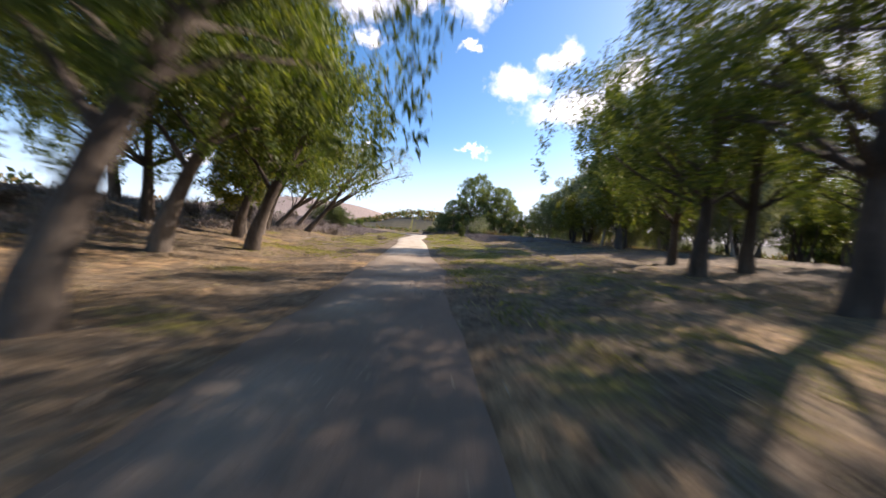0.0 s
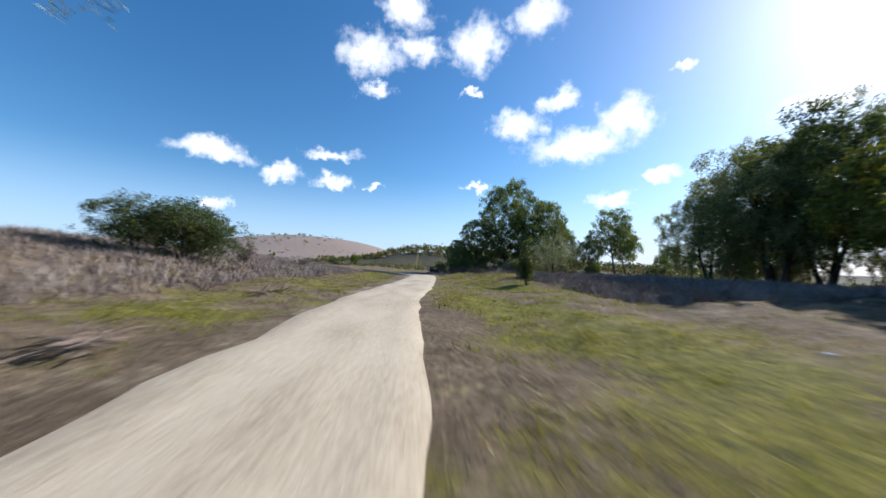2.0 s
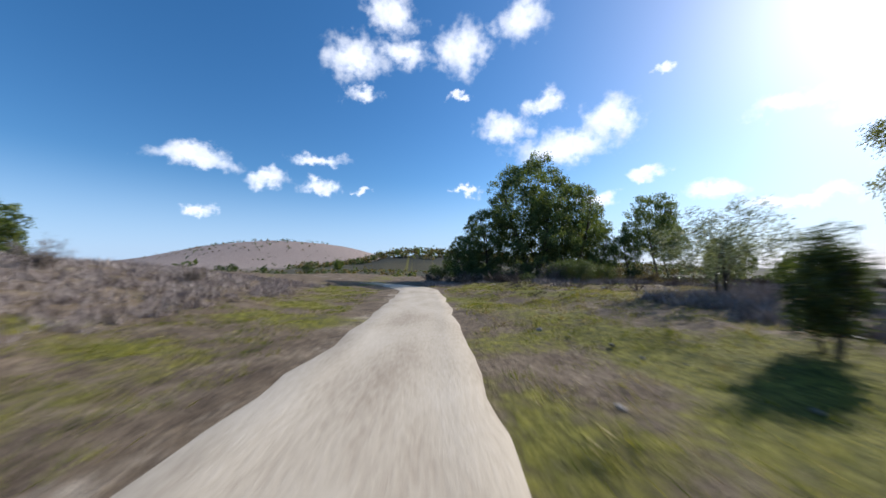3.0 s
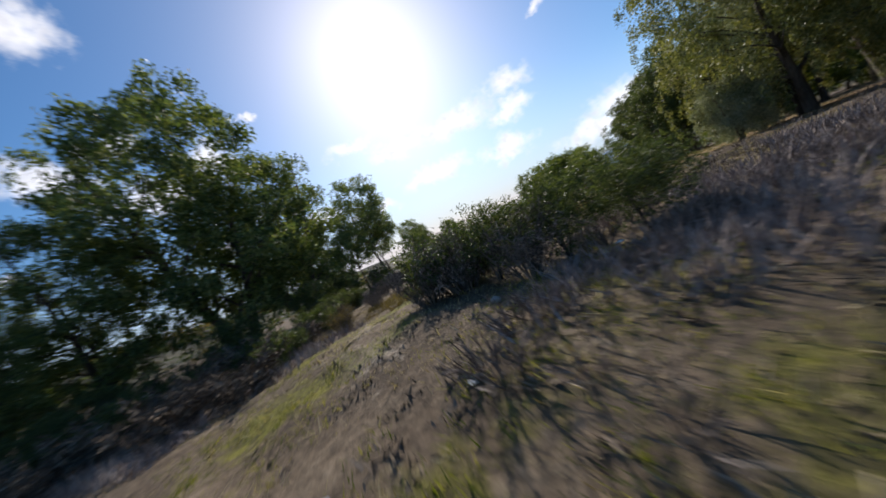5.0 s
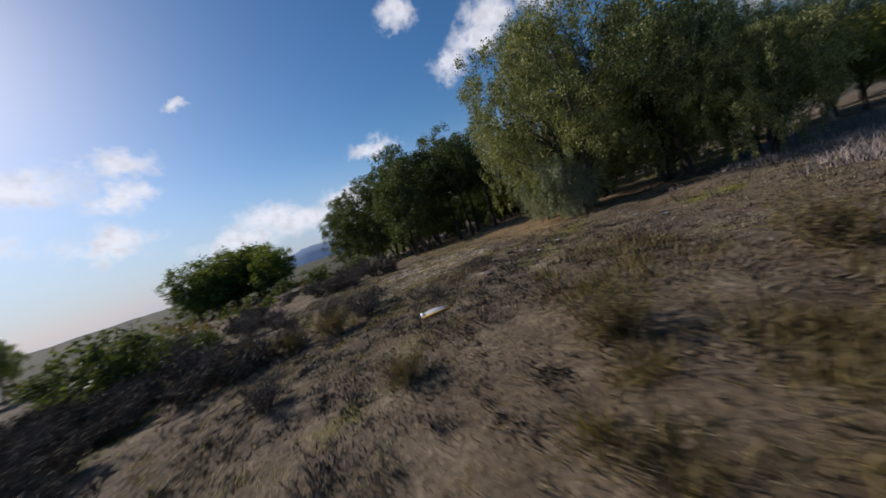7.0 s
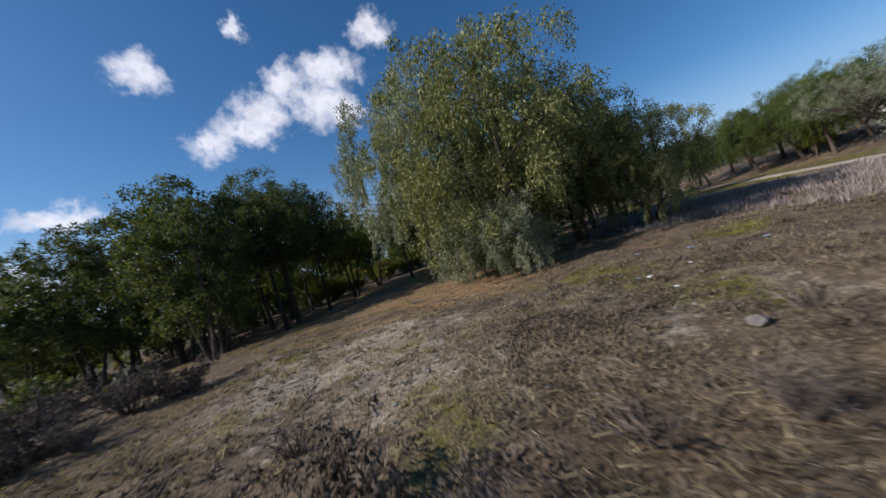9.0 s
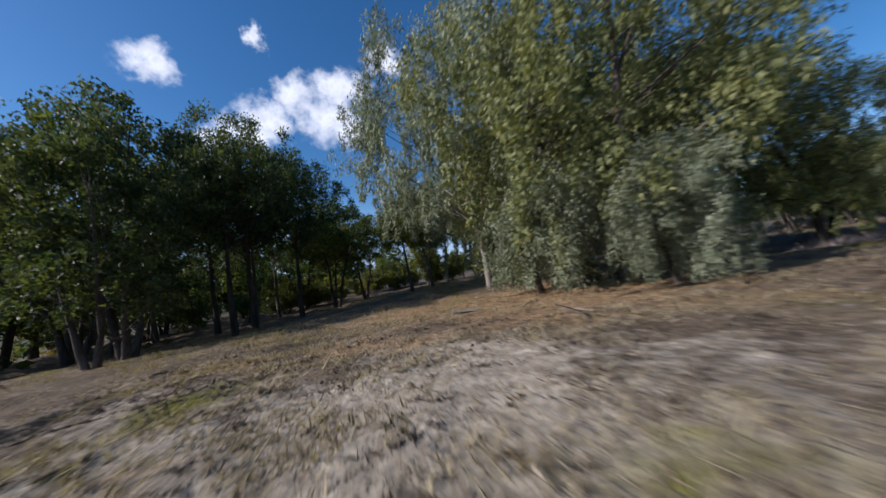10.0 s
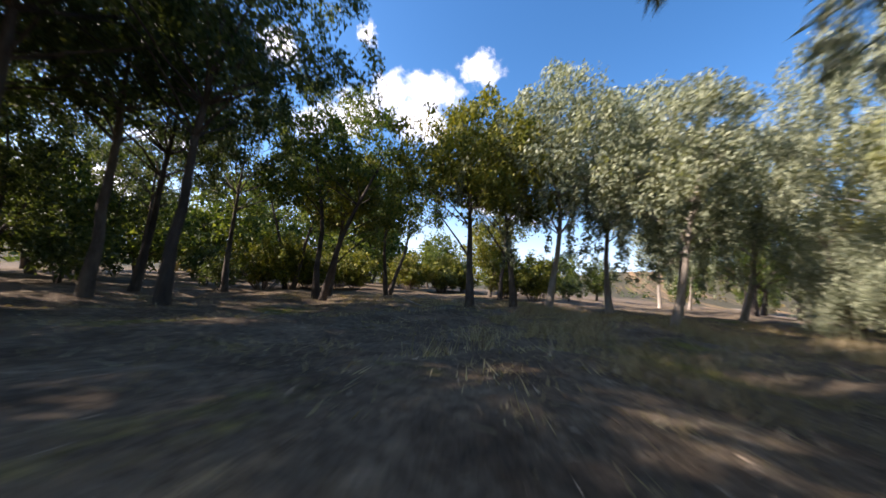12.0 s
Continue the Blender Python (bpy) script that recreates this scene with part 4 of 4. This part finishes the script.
blades("green_grass", 41, ((0.2, 9, 0, 66, 13000), (-8.5, -3.2, 14, 80, 7500), (1, 13, 64, 84, 6500), (28, 52, 89, 95, 1500), (27, 33, 71, 76, 350)),
       0.14, 0.010, M_GRASS, "short green and yellowish grass growing in patches", 0.6, 8, 0.10, -0.1)
blades("dry_grass", 42, ((7, 30, 30, 68, 7000), (-20, -4, 0, 80, 7000), (2, 16, 60, 90, 6000), (15, 34, 66, 89, 13000), (30, 46, 66, 84, 8000), (30, 62, 34, 66, 12000),
                         (0.3, 14, 0, 66, 8000), (44, 70, 64, 98, 5000)),
       0.15, 0.014, M_STRAW, "dry straw and withered grass scattered over the ground", 1.0, 7, 0.12, -0.1)
blades("tall_dry_grass", 43, ((36, 46, 40, 55, 4200), (42, 54, 62, 70, 900), (38, 43, 60, 69.5, 110), (44, 60, 36, 46, 1200), (28, 37, 44, 56, 900), (-11, -8, 34, 46, 400)),
       0.36, 0.006, M_STRAW, "tall pale dry grass at the edge of the grove", 0.45, 12, 0.10, 0.2)
blades("tussock_grass", 44, ((15, 33, 72, 88, 6500), (17, 32, 67, 80, 2600), (33, 48, 79, 90, 800), (33, 46, 66, 77, 90), (5, 16, 66, 82, 500)), 0.12, 0.03, M_TUSSOCK, "small dark brown tussocks dotting the dry slope", 0.9, 18,
       0.085, -0.6)


blades("low_tufts", 48, ((14, 34, 66, 89, 15000), (30, 46, 68, 84, 5000)), 0.085, 0.022, M_TUSSOCK, "low withered tufts dotting the brown slope", 0.9, 7, 0.05, -0.7)
blades("dry_weeds", 46, ((8.5, 26, 46, 63, 7500), (-26, -8.5, 36, 80, 9000), (8.5, 17, 70, 76, 900), (16, 22, 64, 70, 500), (0.5, 14, 84, 97, 2600), (-24, -12, 2, 36, 2500)),
       0.42, 0.024, M_WEED, "dry grey-brown weeds standing in the field", 0.4, 8, 0.15, -0.45)
blades("ochre_weeds", 47, ((14.5, 22, 78.5, 83.2, 1500), (14, 22, 84.6, 88, 500), (22, 26, 76, 80, 250)),
       0.42, 0.016, M_TWIG_OCHRE, "ochre and yellow-green weeds on the slope", 0.45, 12, 0.14, 0.1)


def fallen_leaves(zones, seed):
    """Dry leaves lying flat on the ground."""
    rng = np.random.default_rng(seed)
    p = np.concatenate([np.stack([rng.uniform(a, b, n), rng.uniform(c, d, n)], 1) for a, b, c, d, n in zones])
    n = len(p)
    z = land(p[:, 0], p[:, 1]) + 0.10 * lumps(p[:, 0], p[:, 1], 7, 3) + 0.05 * lumps(p[:, 0], p[:, 1], 2.3, 4) + 0.03 * lumps(p[:, 0], p[:, 1], 1.1, 5)
    c = np.concatenate([p, (z + rng.uniform(0.01, 0.05, n))[:, None]], 1)
    a = rng.uniform(0, 6.283, n)
    u = np.stack([np.cos(a), np.sin(a), rng.normal(0, 0.3, n)], 1) * rng.uniform(0.03, 0.075, (n, 1))
    w = np.stack([-np.sin(a), np.cos(a), rng.normal(0, 0.4, n)], 1) * rng.uniform(0.008, 0.02, (n, 1))
    me = mesh_of("fallen_leaves", np.stack([c - u, c + w, c + u], 1).reshape(-1, 3), np.arange(3 * n).reshape(n, 3), M_FALLEN)
    tagged(new("fallen_leaves", me), "dry fallen leaves strewn under the trees", "leaf litter", kind="stuff")


fallen_leaves(((28, 48, 58, 80, 36000), (40, 60, 40, 60, 9000), (-14, -4, 2, 40, 9000), (-3, 3, 0, 22, 3500), (2, 14, 0, 22, 9000)), 45)


# ---- scrub of the far fields ----
def far_scrub():
    """Low bushes over the distant fields and the foot of the hills, too small to pick apart."""
    rng = np.random.default_rng(51)
    spots = []
    for x0, x1, y0, y1, n, size in ((-60, 60, 118, 250, 330, 1.2), (60, 260, 100, 330, 520, 1.7), (-320, -20, 95, 420, 420, 1.3),
                                    (60, 200, 60, 110, 380, 1.2), (-100, 260, 296, 350, 800, 3.4), (-300, -120, 400, 540, 130, 2.0),
                                    (90, 260, -60, 60, 260, 1.8), (-90, -24, -40, 90, 200, 1.0), (-150, 90, -190, -60, 320, 1.6)):
        p = np.stack([rng.uniform(x0, x1, n), rng.uniform(y0, y1, n), rng.uniform(0.5, 1.2, n) * size], 1)
        spots.append(p)
    p = np.concatenate(spots)
    p = p[~((np.abs(p[:, 1] - (0.35 * -p[:, 0] + 96)) < 6) & (p[:, 0] < 0) & (p[:, 0] > -95))]
    centres = np.stack([p[:, 0], p[:, 1], land(p[:, 0], p[:, 1]) + 0.35 * p[:, 2]], 1)
    v, f = leaves(rng, centres, p[:, 2], 20, 1.0, 0.6, 0.0, 4)
    size = np.repeat(p[:, 2], 20 * 4)[:, None]
    anchor = v.reshape(-1, 4, 3)[:, :1].repeat(4, 1).reshape(-1, 3)
    v = anchor + (v - anchor) * size * 0.6
    for name, mat, sel in (("green_scrub", M_LEAF_DARK, slice(0, None, 2)), ("dry_scrub", M_TWIG_OCHRE, slice(1, None, 2))):
        keep = np.zeros(len(p), dtype=bool)
        keep[sel] = True
        quads = v.reshape(-1, 4, 3)[np.repeat(keep, 20)]
        me = mesh_of(name, quads.reshape(-1, 3), np.arange(len(quads) * 4).reshape(-1, 4), mat)
        tagged(new(name, me), "distant low scrub covering the fields", "scrub", kind="stuff")


far_scrub()


# ---- small things on the ground ----
def stone_mesh(seed, flat=0.6):
    rng = random.Random(seed)
    bm = bmesh.new()
    bmesh.ops.create_icosphere(bm, subdivisions=1, radius=0.5)
    for v in bm.verts:
        v.co *= rng.uniform(0.72, 1.12)
        v.co.z *= flat
    return from_bm("stone", bm, M_STONE, False)


def place(name, mesh, label, category, group, x, y, size, turn, sink=0.3):
    ob = tagged(new(name, mesh), label, category, group)
    ob.matrix_basis = pose(x, y, on_land(x, y) + size * sink, 0, 0, turn) @ Matrix.Diagonal((size, size, size, 1))
    return ob


stones = [stone_mesh(61), stone_mesh(62, 0.45), stone_mesh(63, 0.75)]
rng_stone = random.Random(64)
for x0, x1, y0, y1, count, small, large in ((24, 40, 70, 80, 60, 0.03, 0.10), (32, 35.5, 76, 79, 18, 0.06, 0.15), (5, 14, 68, 82, 14, 0.06, 0.16),
                                            (26, 33, 72, 77, 18, 0.06, 0.16), (2, 14, 45, 64, 14, 0.06, 0.2)):
    for _ in range(count):
        place("stone", rng_stone.choice(stones), "pale weathered field stone lying on dry earth", "stone", "loose stones", rng_stone.uniform(x0, x1),
              rng_stone.uniform(y0, y1), rng_stone.uniform(small, large), rng_stone.uniform(0, 360), 0.18)
place("stone", stones[0], "large grey stone half sunk in the slope", "stone", "loose stones", 28.9, 77.9, 0.36, 30, 0.2)
place("stone", stones[2], "dark angular rock beside the track", "stone", "loose stones", 10.3, 77.0, 0.22, 80, 0.25)

M_SCRAP = surface("scrap_white", ((0.55, 0.55, 0.56), (0.72, 0.72, 0.72), (0.82, 0.82, 0.80)), 4.0, 20.0, rough=0.6, bump=0.4, random_tint=0.1)
M_SCRAP_BLUE = surface("scrap_blue", ((0.16, 0.25, 0.38), (0.26, 0.36, 0.48), (0.40, 0.48, 0.56)), 4.0, 20.0, rough=0.5, bump=0.4, random_tint=0.1)


def scrap_mesh(seed, material):
    """A crumpled thin sheet with some thickness."""
    rng = random.Random(seed)
    bm = bmesh.new()
    bmesh.ops.create_grid(bm, x_segments=5, y_segments=4, size=0.5)
    for v in bm.verts:
        v.co += Vector((rng.uniform(-0.08, 0.08), rng.uniform(-0.08, 0.08), rng.uniform(0, 0.22)))
    bmesh.ops.solidify(bm, geom=bm.faces[:], thickness=0.03)
    return from_bm("scrap", bm, material, False)


scraps = [(scrap_mesh(71, M_SCRAP), "crumpled white plastic scrap lying on the ground"), (scrap_mesh(72, M_SCRAP_BLUE), "faded blue plastic scrap on dry earth")]
rng_scrap = random.Random(73)
for x0, x1, y0, y1, count in ((25, 33, 69, 77, 16), (4, 14, 66, 80, 9), (3, 12, 20, 45, 6), (-8, -5, 28, 40, 3), (38, 46, 56, 70, 4)):
    for _ in range(count):
        me, words = rng_scrap.choices(scraps, (3, 1))[0]
        place("plastic_scrap", me, words, "litter", "scattered litter", rng_scrap.uniform(x0, x1), rng_scrap.uniform(y0, y1),
              rng_scrap.uniform(0.10, 0.2), rng_scrap.uniform(0, 360), 0.1)


def boxy(name, size, material, bevel=0.01, shape=None):
    """A bevelled box, its corners moved by shape(co)."""
    bm = bmesh.new()
    bmesh.ops.create_cube(bm, size=1.0)
    for v in bm.verts:
        v.co = Vector((v.co.x * size[0], v.co.y * size[1], v.co.z * size[2]))
        if shape:
            v.co = Vector(shape(v.co))
    bmesh.ops.bevel(bm, geom=bm.edges[:], offset=bevel, segments=2, affect="EDGES")
    return from_bm(name, bm, material)


M_PAINT_WHITE = surface("board_paint", ((0.40, 0.37, 0.32), (0.66, 0.64, 0.60), (0.80, 0.79, 0.76)), 5.0, 22.0, rough=0.55, bump=0.2)
M_RUST = surface("rust_yellow", ((0.22, 0.10, 0.03), (0.50, 0.27, 0.04), (0.66, 0.42, 0.08)), 5.0, 22.0, rough=0.8, bump=0.4)


def discarded_board():
    x, y = 28.1, 81.0
    base = new("discarded_board")
    base.matrix_basis = pose(x, y, on_land(x, y) + 0.06, -24, 0, 62)
    tagged(base, "broken white board with rusty yellow edges dumped on dry ground", "board")
    bm = bmesh.new()
    bmesh.ops.create_grid(bm, x_segments=9, y_segments=3, size=0.5)
    rng = random.Random(81)
    for v in bm.verts:
        v.co = Vector((v.co.x * 0.84, v.co.y * 0.3, 0.05 * math.cos(v.co.x * 4) + rng.uniform(-0.008, 0.008)))
        if abs(v.co.x) > 0.40:
            v.co.x += rng.uniform(-0.05, 0.05)
    bmesh.ops.solidify(bm, geom=bm.faces[:], thickness=0.025)
    part("panel", from_bm("panel", bm, M_PAINT_WHITE, False), base)
    edge = part("edge_strip", boxy("edge_strip", (0.86, 0.10, 0.09), M_RUST, 0.012), base, "rusty yellow edge strip")
    edge.matrix_basis = pose(0, 0.15, 0.065, 0, 2, 1)
    cap = part("end_cap", boxy("end_cap", (0.10, 0.24, 0.10), M_SCRAP, 0.015), base, "white folded end")
    cap.matrix_basis = pose(0.43, 0.0, 0.0, 0, 0, 12)
    stub = part("broken_edge", boxy("broken_edge", (0.14, 0.09, 0.08), M_RUST, 0.015), base, "torn rusty corner")
    stub.matrix_basis = pose(-0.42, 0.08, 0.06, 0, 10, 30)


discarded_board()


def flattened_sheet(x, y, turn):
    """A weathered sheet of cardboard, trodden flat and curling at its edges."""
    rng = random.Random(83)
    bm = bmesh.new()
    bmesh.ops.create_grid(bm, x_segments=10, y_segments=5, size=0.5)
    for v in bm.verts:
        u, w = v.co.x, v.co.y
        v.co = Vector((u * 0.95 + rng.uniform(-0.02, 0.02), w * 0.42 + rng.uniform(-0.02, 0.02), 0.05 * abs(u) ** 2 + rng.uniform(0, 0.02)))
    bmesh.ops.solidify(bm, geom=bm.faces[:], thickness=0.012)
    ob = tagged(new("flattened_sheet", from_bm("flattened_sheet", bm, M_CARD, False)), "weathered grey cardboard sheet trodden flat on leaf litter", "litter")
    ob.matrix_basis = pose(x, y, on_land(x, y) + 0.025, 0, 0, turn)


M_CARD = surface("grey_card", ((0.13, 0.125, 0.115), (0.20, 0.19, 0.175), (0.28, 0.265, 0.245)), 3.0, 16.0, rough=0.85, bump=0.3)
flattened_sheet(39.03, 66.5, 15)


# ---- brushwood ----
def brush_pile(x, y, size, seed):
    rng = random.Random(seed)
    heap = new("brush_pile")
    heap.location = (x, y, on_land(x, y))
    tagged(heap, "heap of dead grey branches by the dirt track", "brushwood", "brush piles")
    for _ in range(45):
        verts, faces = [], []
        a, r = rng.uniform(0, 6.28), size * rng.random() ** 0.7
        start = Vector((math.cos(a) * r, math.sin(a) * r, rng.uniform(0.02, 0.30) * size))
        stick = grow(rng, start, Vector((rng.gauss(0, 1), rng.gauss(0, 1), rng.gauss(0, 0.25))), size * rng.uniform(0.5, 1.1), 0.12, -0.05, 3)
        tube(stick, [0.024, 0.02, 0.014, 0.006], 4, verts, faces)
        part("stick", mesh_of("stick", [tuple(v) for v in verts], faces, M_TWIG), heap)


brush_pile(-4.6, 39.0, 0.65, 91)
brush_pile(-5.6, 47.0, 0.6, 92)
brush_pile(36.0, 40.5, 0.7, 93)


def fallen_stick(x, y, length, turn, seed):
    rng = random.Random(seed)
    verts, faces = [], []
    main = grow(rng, Vector((0, 0, 0.05)), Vector((1, 0, 0.02)), length, 0.08, 0.0, 6)
    tube(main, [0.035 * (1 - 0.13 * i) for i in range(7)], 6, verts, faces)
    for k in (2, 3, 4):
        fork = grow(rng, main[k], Vector((1, rng.choice((-0.8, 0.8)), 0.15)), length * 0.3, 0.1, 0, 3)
        tube(fork, [0.015, 0.012, 0.008, 0.004], 4, verts, faces)
    ob = tagged(new("fallen_branch", mesh_of("fallen_branch", [tuple(v) for v in verts], faces, M_BARK_PALE)),
                "bleached fallen branch lying on straw", "branch", "fallen branches")
    ob.matrix_basis = pose(x, y, on_land(x, y) + 0.03, 0, 0, turn)


for i, (x, y, length, turn) in enumerate(((-6.5, 22.0, 2.6, 20), (-7.2, 30.0, 2.2, -15), (-8.8, 25.5, 1.8, 60), (4.8, 24.0, 1.8, 120), (48.5, 47.5, 1.6, 30),
                                          (52.0, 58.0, 2.0, 200), (36.0, 69.5, 1.5, 80))):
    fallen_stick(x, y, length, turn, 100 + i)


# ---- two parked cars beyond the grove ----
M_GLASS = surface("car_glass", ((0.015, 0.018, 0.02), (0.03, 0.035, 0.04)), 1.0, 5.0, rough=0.08, bump=0, spec=0.6)
M_TYRE = surface("tyre", ((0.012, 0.012, 0.012), (0.03, 0.03, 0.03)), 6.0, 30.0, rough=0.85, bump=0.2)
M_RIM = surface("rim", ((0.35, 0.35, 0.36), (0.5, 0.5, 0.51)), 3.0, 10.0, rough=0.35, bump=0)
M_LAMP_RED = surface("lamp_red", ((0.25, 0.01, 0.01), (0.4, 0.02, 0.02)), 3.0, 10.0, rough=0.2, bump=0)


def wheel_mesh(name, radius, width, material):
    bm = bmesh.new()
    bmesh.ops.create_cone(bm, cap_ends=True, segments=20, radius1=radius, radius2=radius, depth=width)
    bmesh.ops.rotate(bm, verts=bm.verts[:], cent=(0, 0, 0), matrix=Matrix.Rotation(radians(90), 3, "X"))
    bmesh.ops.bevel(bm, geom=[e for e in bm.edges if e.calc_length() < radius * 0.5], offset=width * 0.12, segments=1, affect="EDGES")
    return from_bm(name, bm, material)


def parked_car(x, y, turn, paint, label):
    base = new("parked_car")
    base.matrix_basis = pose(x, y, on_land(x, y), 0, 0, turn)
    tagged(base, label, "car", "parked cars")
    body = part("body", boxy("body", (4.2, 1.72, 0.62), paint, 0.10, lambda c: (c.x, c.y * (0.94 if c.z > 0 else 1), c.z)), base)
    body.location = (0, 0, 0.62)
    cabin = part("cabin", boxy("cabin", (2.5, 1.6, 0.60), paint, 0.08,
                               lambda c: (c.x * (0.66 if c.z > 0 else 1.05) - (0.15 if c.z > 0 else 0), c.y * (0.80 if c.z > 0 else 1), c.z)), base)
    cabin.location = (-0.25, 0, 1.20)
    for sx, name in ((1.12, "windscreen"), (-1.42, "rear_window")):
        pane = part(name, boxy(name, (0.03, 1.28, 0.46), M_GLASS, 0.01), cabin, "dark glass")
        pane.matrix_basis = pose(sx - 0.02 if sx > 0 else sx + 0.27, 0, 0.0, 0, -42 if sx > 0 else 25, 0)
    for side in (-1, 1):
        for sx in (0.42, -0.55):
            pane = part("side_window", boxy("side_window", (0.82, 0.03, 0.38), M_GLASS, 0.01), cabin, "dark glass")
            pane.matrix_basis = pose(sx - 0.1, side * 0.735, 0.02, 15 * side, 0, 0)
        for sx in (1.32, -1.28):
            tyre = part("tyre", wheel_mesh("tyre", 0.32, 0.2, M_TYRE), base, "black rubber tyre")
            tyre.location = (sx, side * 0.78, 0.32)
            rim = part("rim", wheel_mesh("rim", 0.19, 0.21, M_RIM), tyre, "grey wheel rim")
            rim.location = (0, side * 0.01, 0)
        lamp = part("tail_lamp", boxy("tail_lamp", (0.08, 0.3, 0.16), M_LAMP_RED, 0.02), base, "red tail lamp")
        lamp.location = (-2.08, side * 0.62, 0.78)
        head = part("headlight", boxy("headlight", (0.1, 0.36, 0.14), M_RIM, 0.02), base, "clear headlight")
        head.location = (2.06, side * 0.58, 0.70)


M_WHITE_CAR = surface("car_white", ((0.68, 0.68, 0.68), (0.76, 0.76, 0.75)), 1.0, 6.0, rough=0.3, bump=0, spec=0.5)
M_SILVER_CAR = surface("car_silver", ((0.42, 0.43, 0.45), (0.5, 0.51, 0.53)), 1.0, 6.0, rough=0.3, bump=0, spec=0.5)
parked_car(89.6, 17.5, 200, M_WHITE_CAR, "small white hatchback parked in the shade of trees")
parked_car(88.6, 13.0, 160, M_SILVER_CAR, "silver hatchback parked with its rear towards the grove")


# ---- houses on the far slope ----
M_PLASTER = surface("plaster", ((0.55, 0.52, 0.47), (0.68, 0.65, 0.60), (0.76, 0.74, 0.70)), 0.4, 3.0, rough=0.9, bump=0.2, random_tint=0.1)
M_ROOF = surface("roof_sheet", ((0.30, 0.32, 0.34), (0.45, 0.47, 0.49), (0.55, 0.57, 0.58)), 0.5, 6.0, rough=0.5, bump=0.2, random_tint=0.15)


def far_house(x, y, size, turn):
    base = new("house")
    base.matrix_basis = pose(x, y, on_land(x, y), 0, 0, turn)
    tagged(base, "small plastered house with a grey sheet roof on the slope", "house", "houses on the slope")
    w, d, h = size
    wall = part("wall", boxy("wall", (w, d, h + 1.5), M_PLASTER, 0.03), base)
    wall.location = (0, 0, h / 2 - 0.75)
    roof = part("roof", boxy("roof", (w + 0.8, d + 0.8, 1.2), M_ROOF, 0.03, lambda c: (c.x, c.y * (0.05 if c.z > 0 else 1), c.z)), base)
    roof.location = (0, 0, h + 0.55)
    for k in range(int(w // 3)):
        win = part("window", boxy("window", (1.1, 0.12, 1.2), M_GLASS, 0.02), base, "dark window pane")
        win.location = (-w / 2 + 1.6 + 3 * k, d / 2, h * 0.55)
    door = part("door", boxy("door", (1.0, 0.12, 2.0), M_RUST, 0.02), base, "brown door")
    door.location = (w / 2 - 1.0, d / 2 + 0.01, 1.0)


for x, y, size, turn in ((-76, -34, (9, 6, 2.8), 40), (-84, -26, (10, 6, 2.8), 60), (-71, -41, (9, 6, 2.8), 30), (-92, -34, (10, 7, 5.5), 45),
                         (-80, -44, (16, 6, 3), 35)):
    far_house(x, y, size, turn)


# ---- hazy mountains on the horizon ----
# distance haze is put into the base colour as a pale blue-grey
M_HAZE = surface("far_mountain_haze", ((0.20, 0.27, 0.38), (0.25, 0.32, 0.43), (0.29, 0.36, 0.46)), 0.002, 0.01, rough=1.0, bump=0, spec=0.0)


def mountain_range(start, stop, distance, height, seed):
    """A long rounded range, seen as a pale blue line between two compass bearings."""
    turns = np.radians(np.linspace(start, stop, 90))
    ends = np.sin(np.linspace(0, math.pi, 90)) ** 0.6
    crest = height * ends * (0.62 + 0.2 * lumps(np.degrees(turns), 0 * turns, 9, seed) + 0.06 * lumps(np.degrees(turns), 0 * turns, 2.2, seed + 1))
    rows = []
    for reach, lift in ((0.90, 0.0), (0.95, 0.55), (1.0, 1.0), (1.06, 0.5), (1.12, 0.0)):
        rows.append(np.stack([np.sin(turns) * distance * reach, np.cos(turns) * distance * reach, crest * lift - 60 + 60 * lift], 1))
    grid = np.arange(5 * 90).reshape(5, 90)
    faces = np.stack([grid[:-1, :-1], grid[:-1, 1:], grid[1:, 1:], grid[1:, :-1]], -1).reshape(-1, 4)
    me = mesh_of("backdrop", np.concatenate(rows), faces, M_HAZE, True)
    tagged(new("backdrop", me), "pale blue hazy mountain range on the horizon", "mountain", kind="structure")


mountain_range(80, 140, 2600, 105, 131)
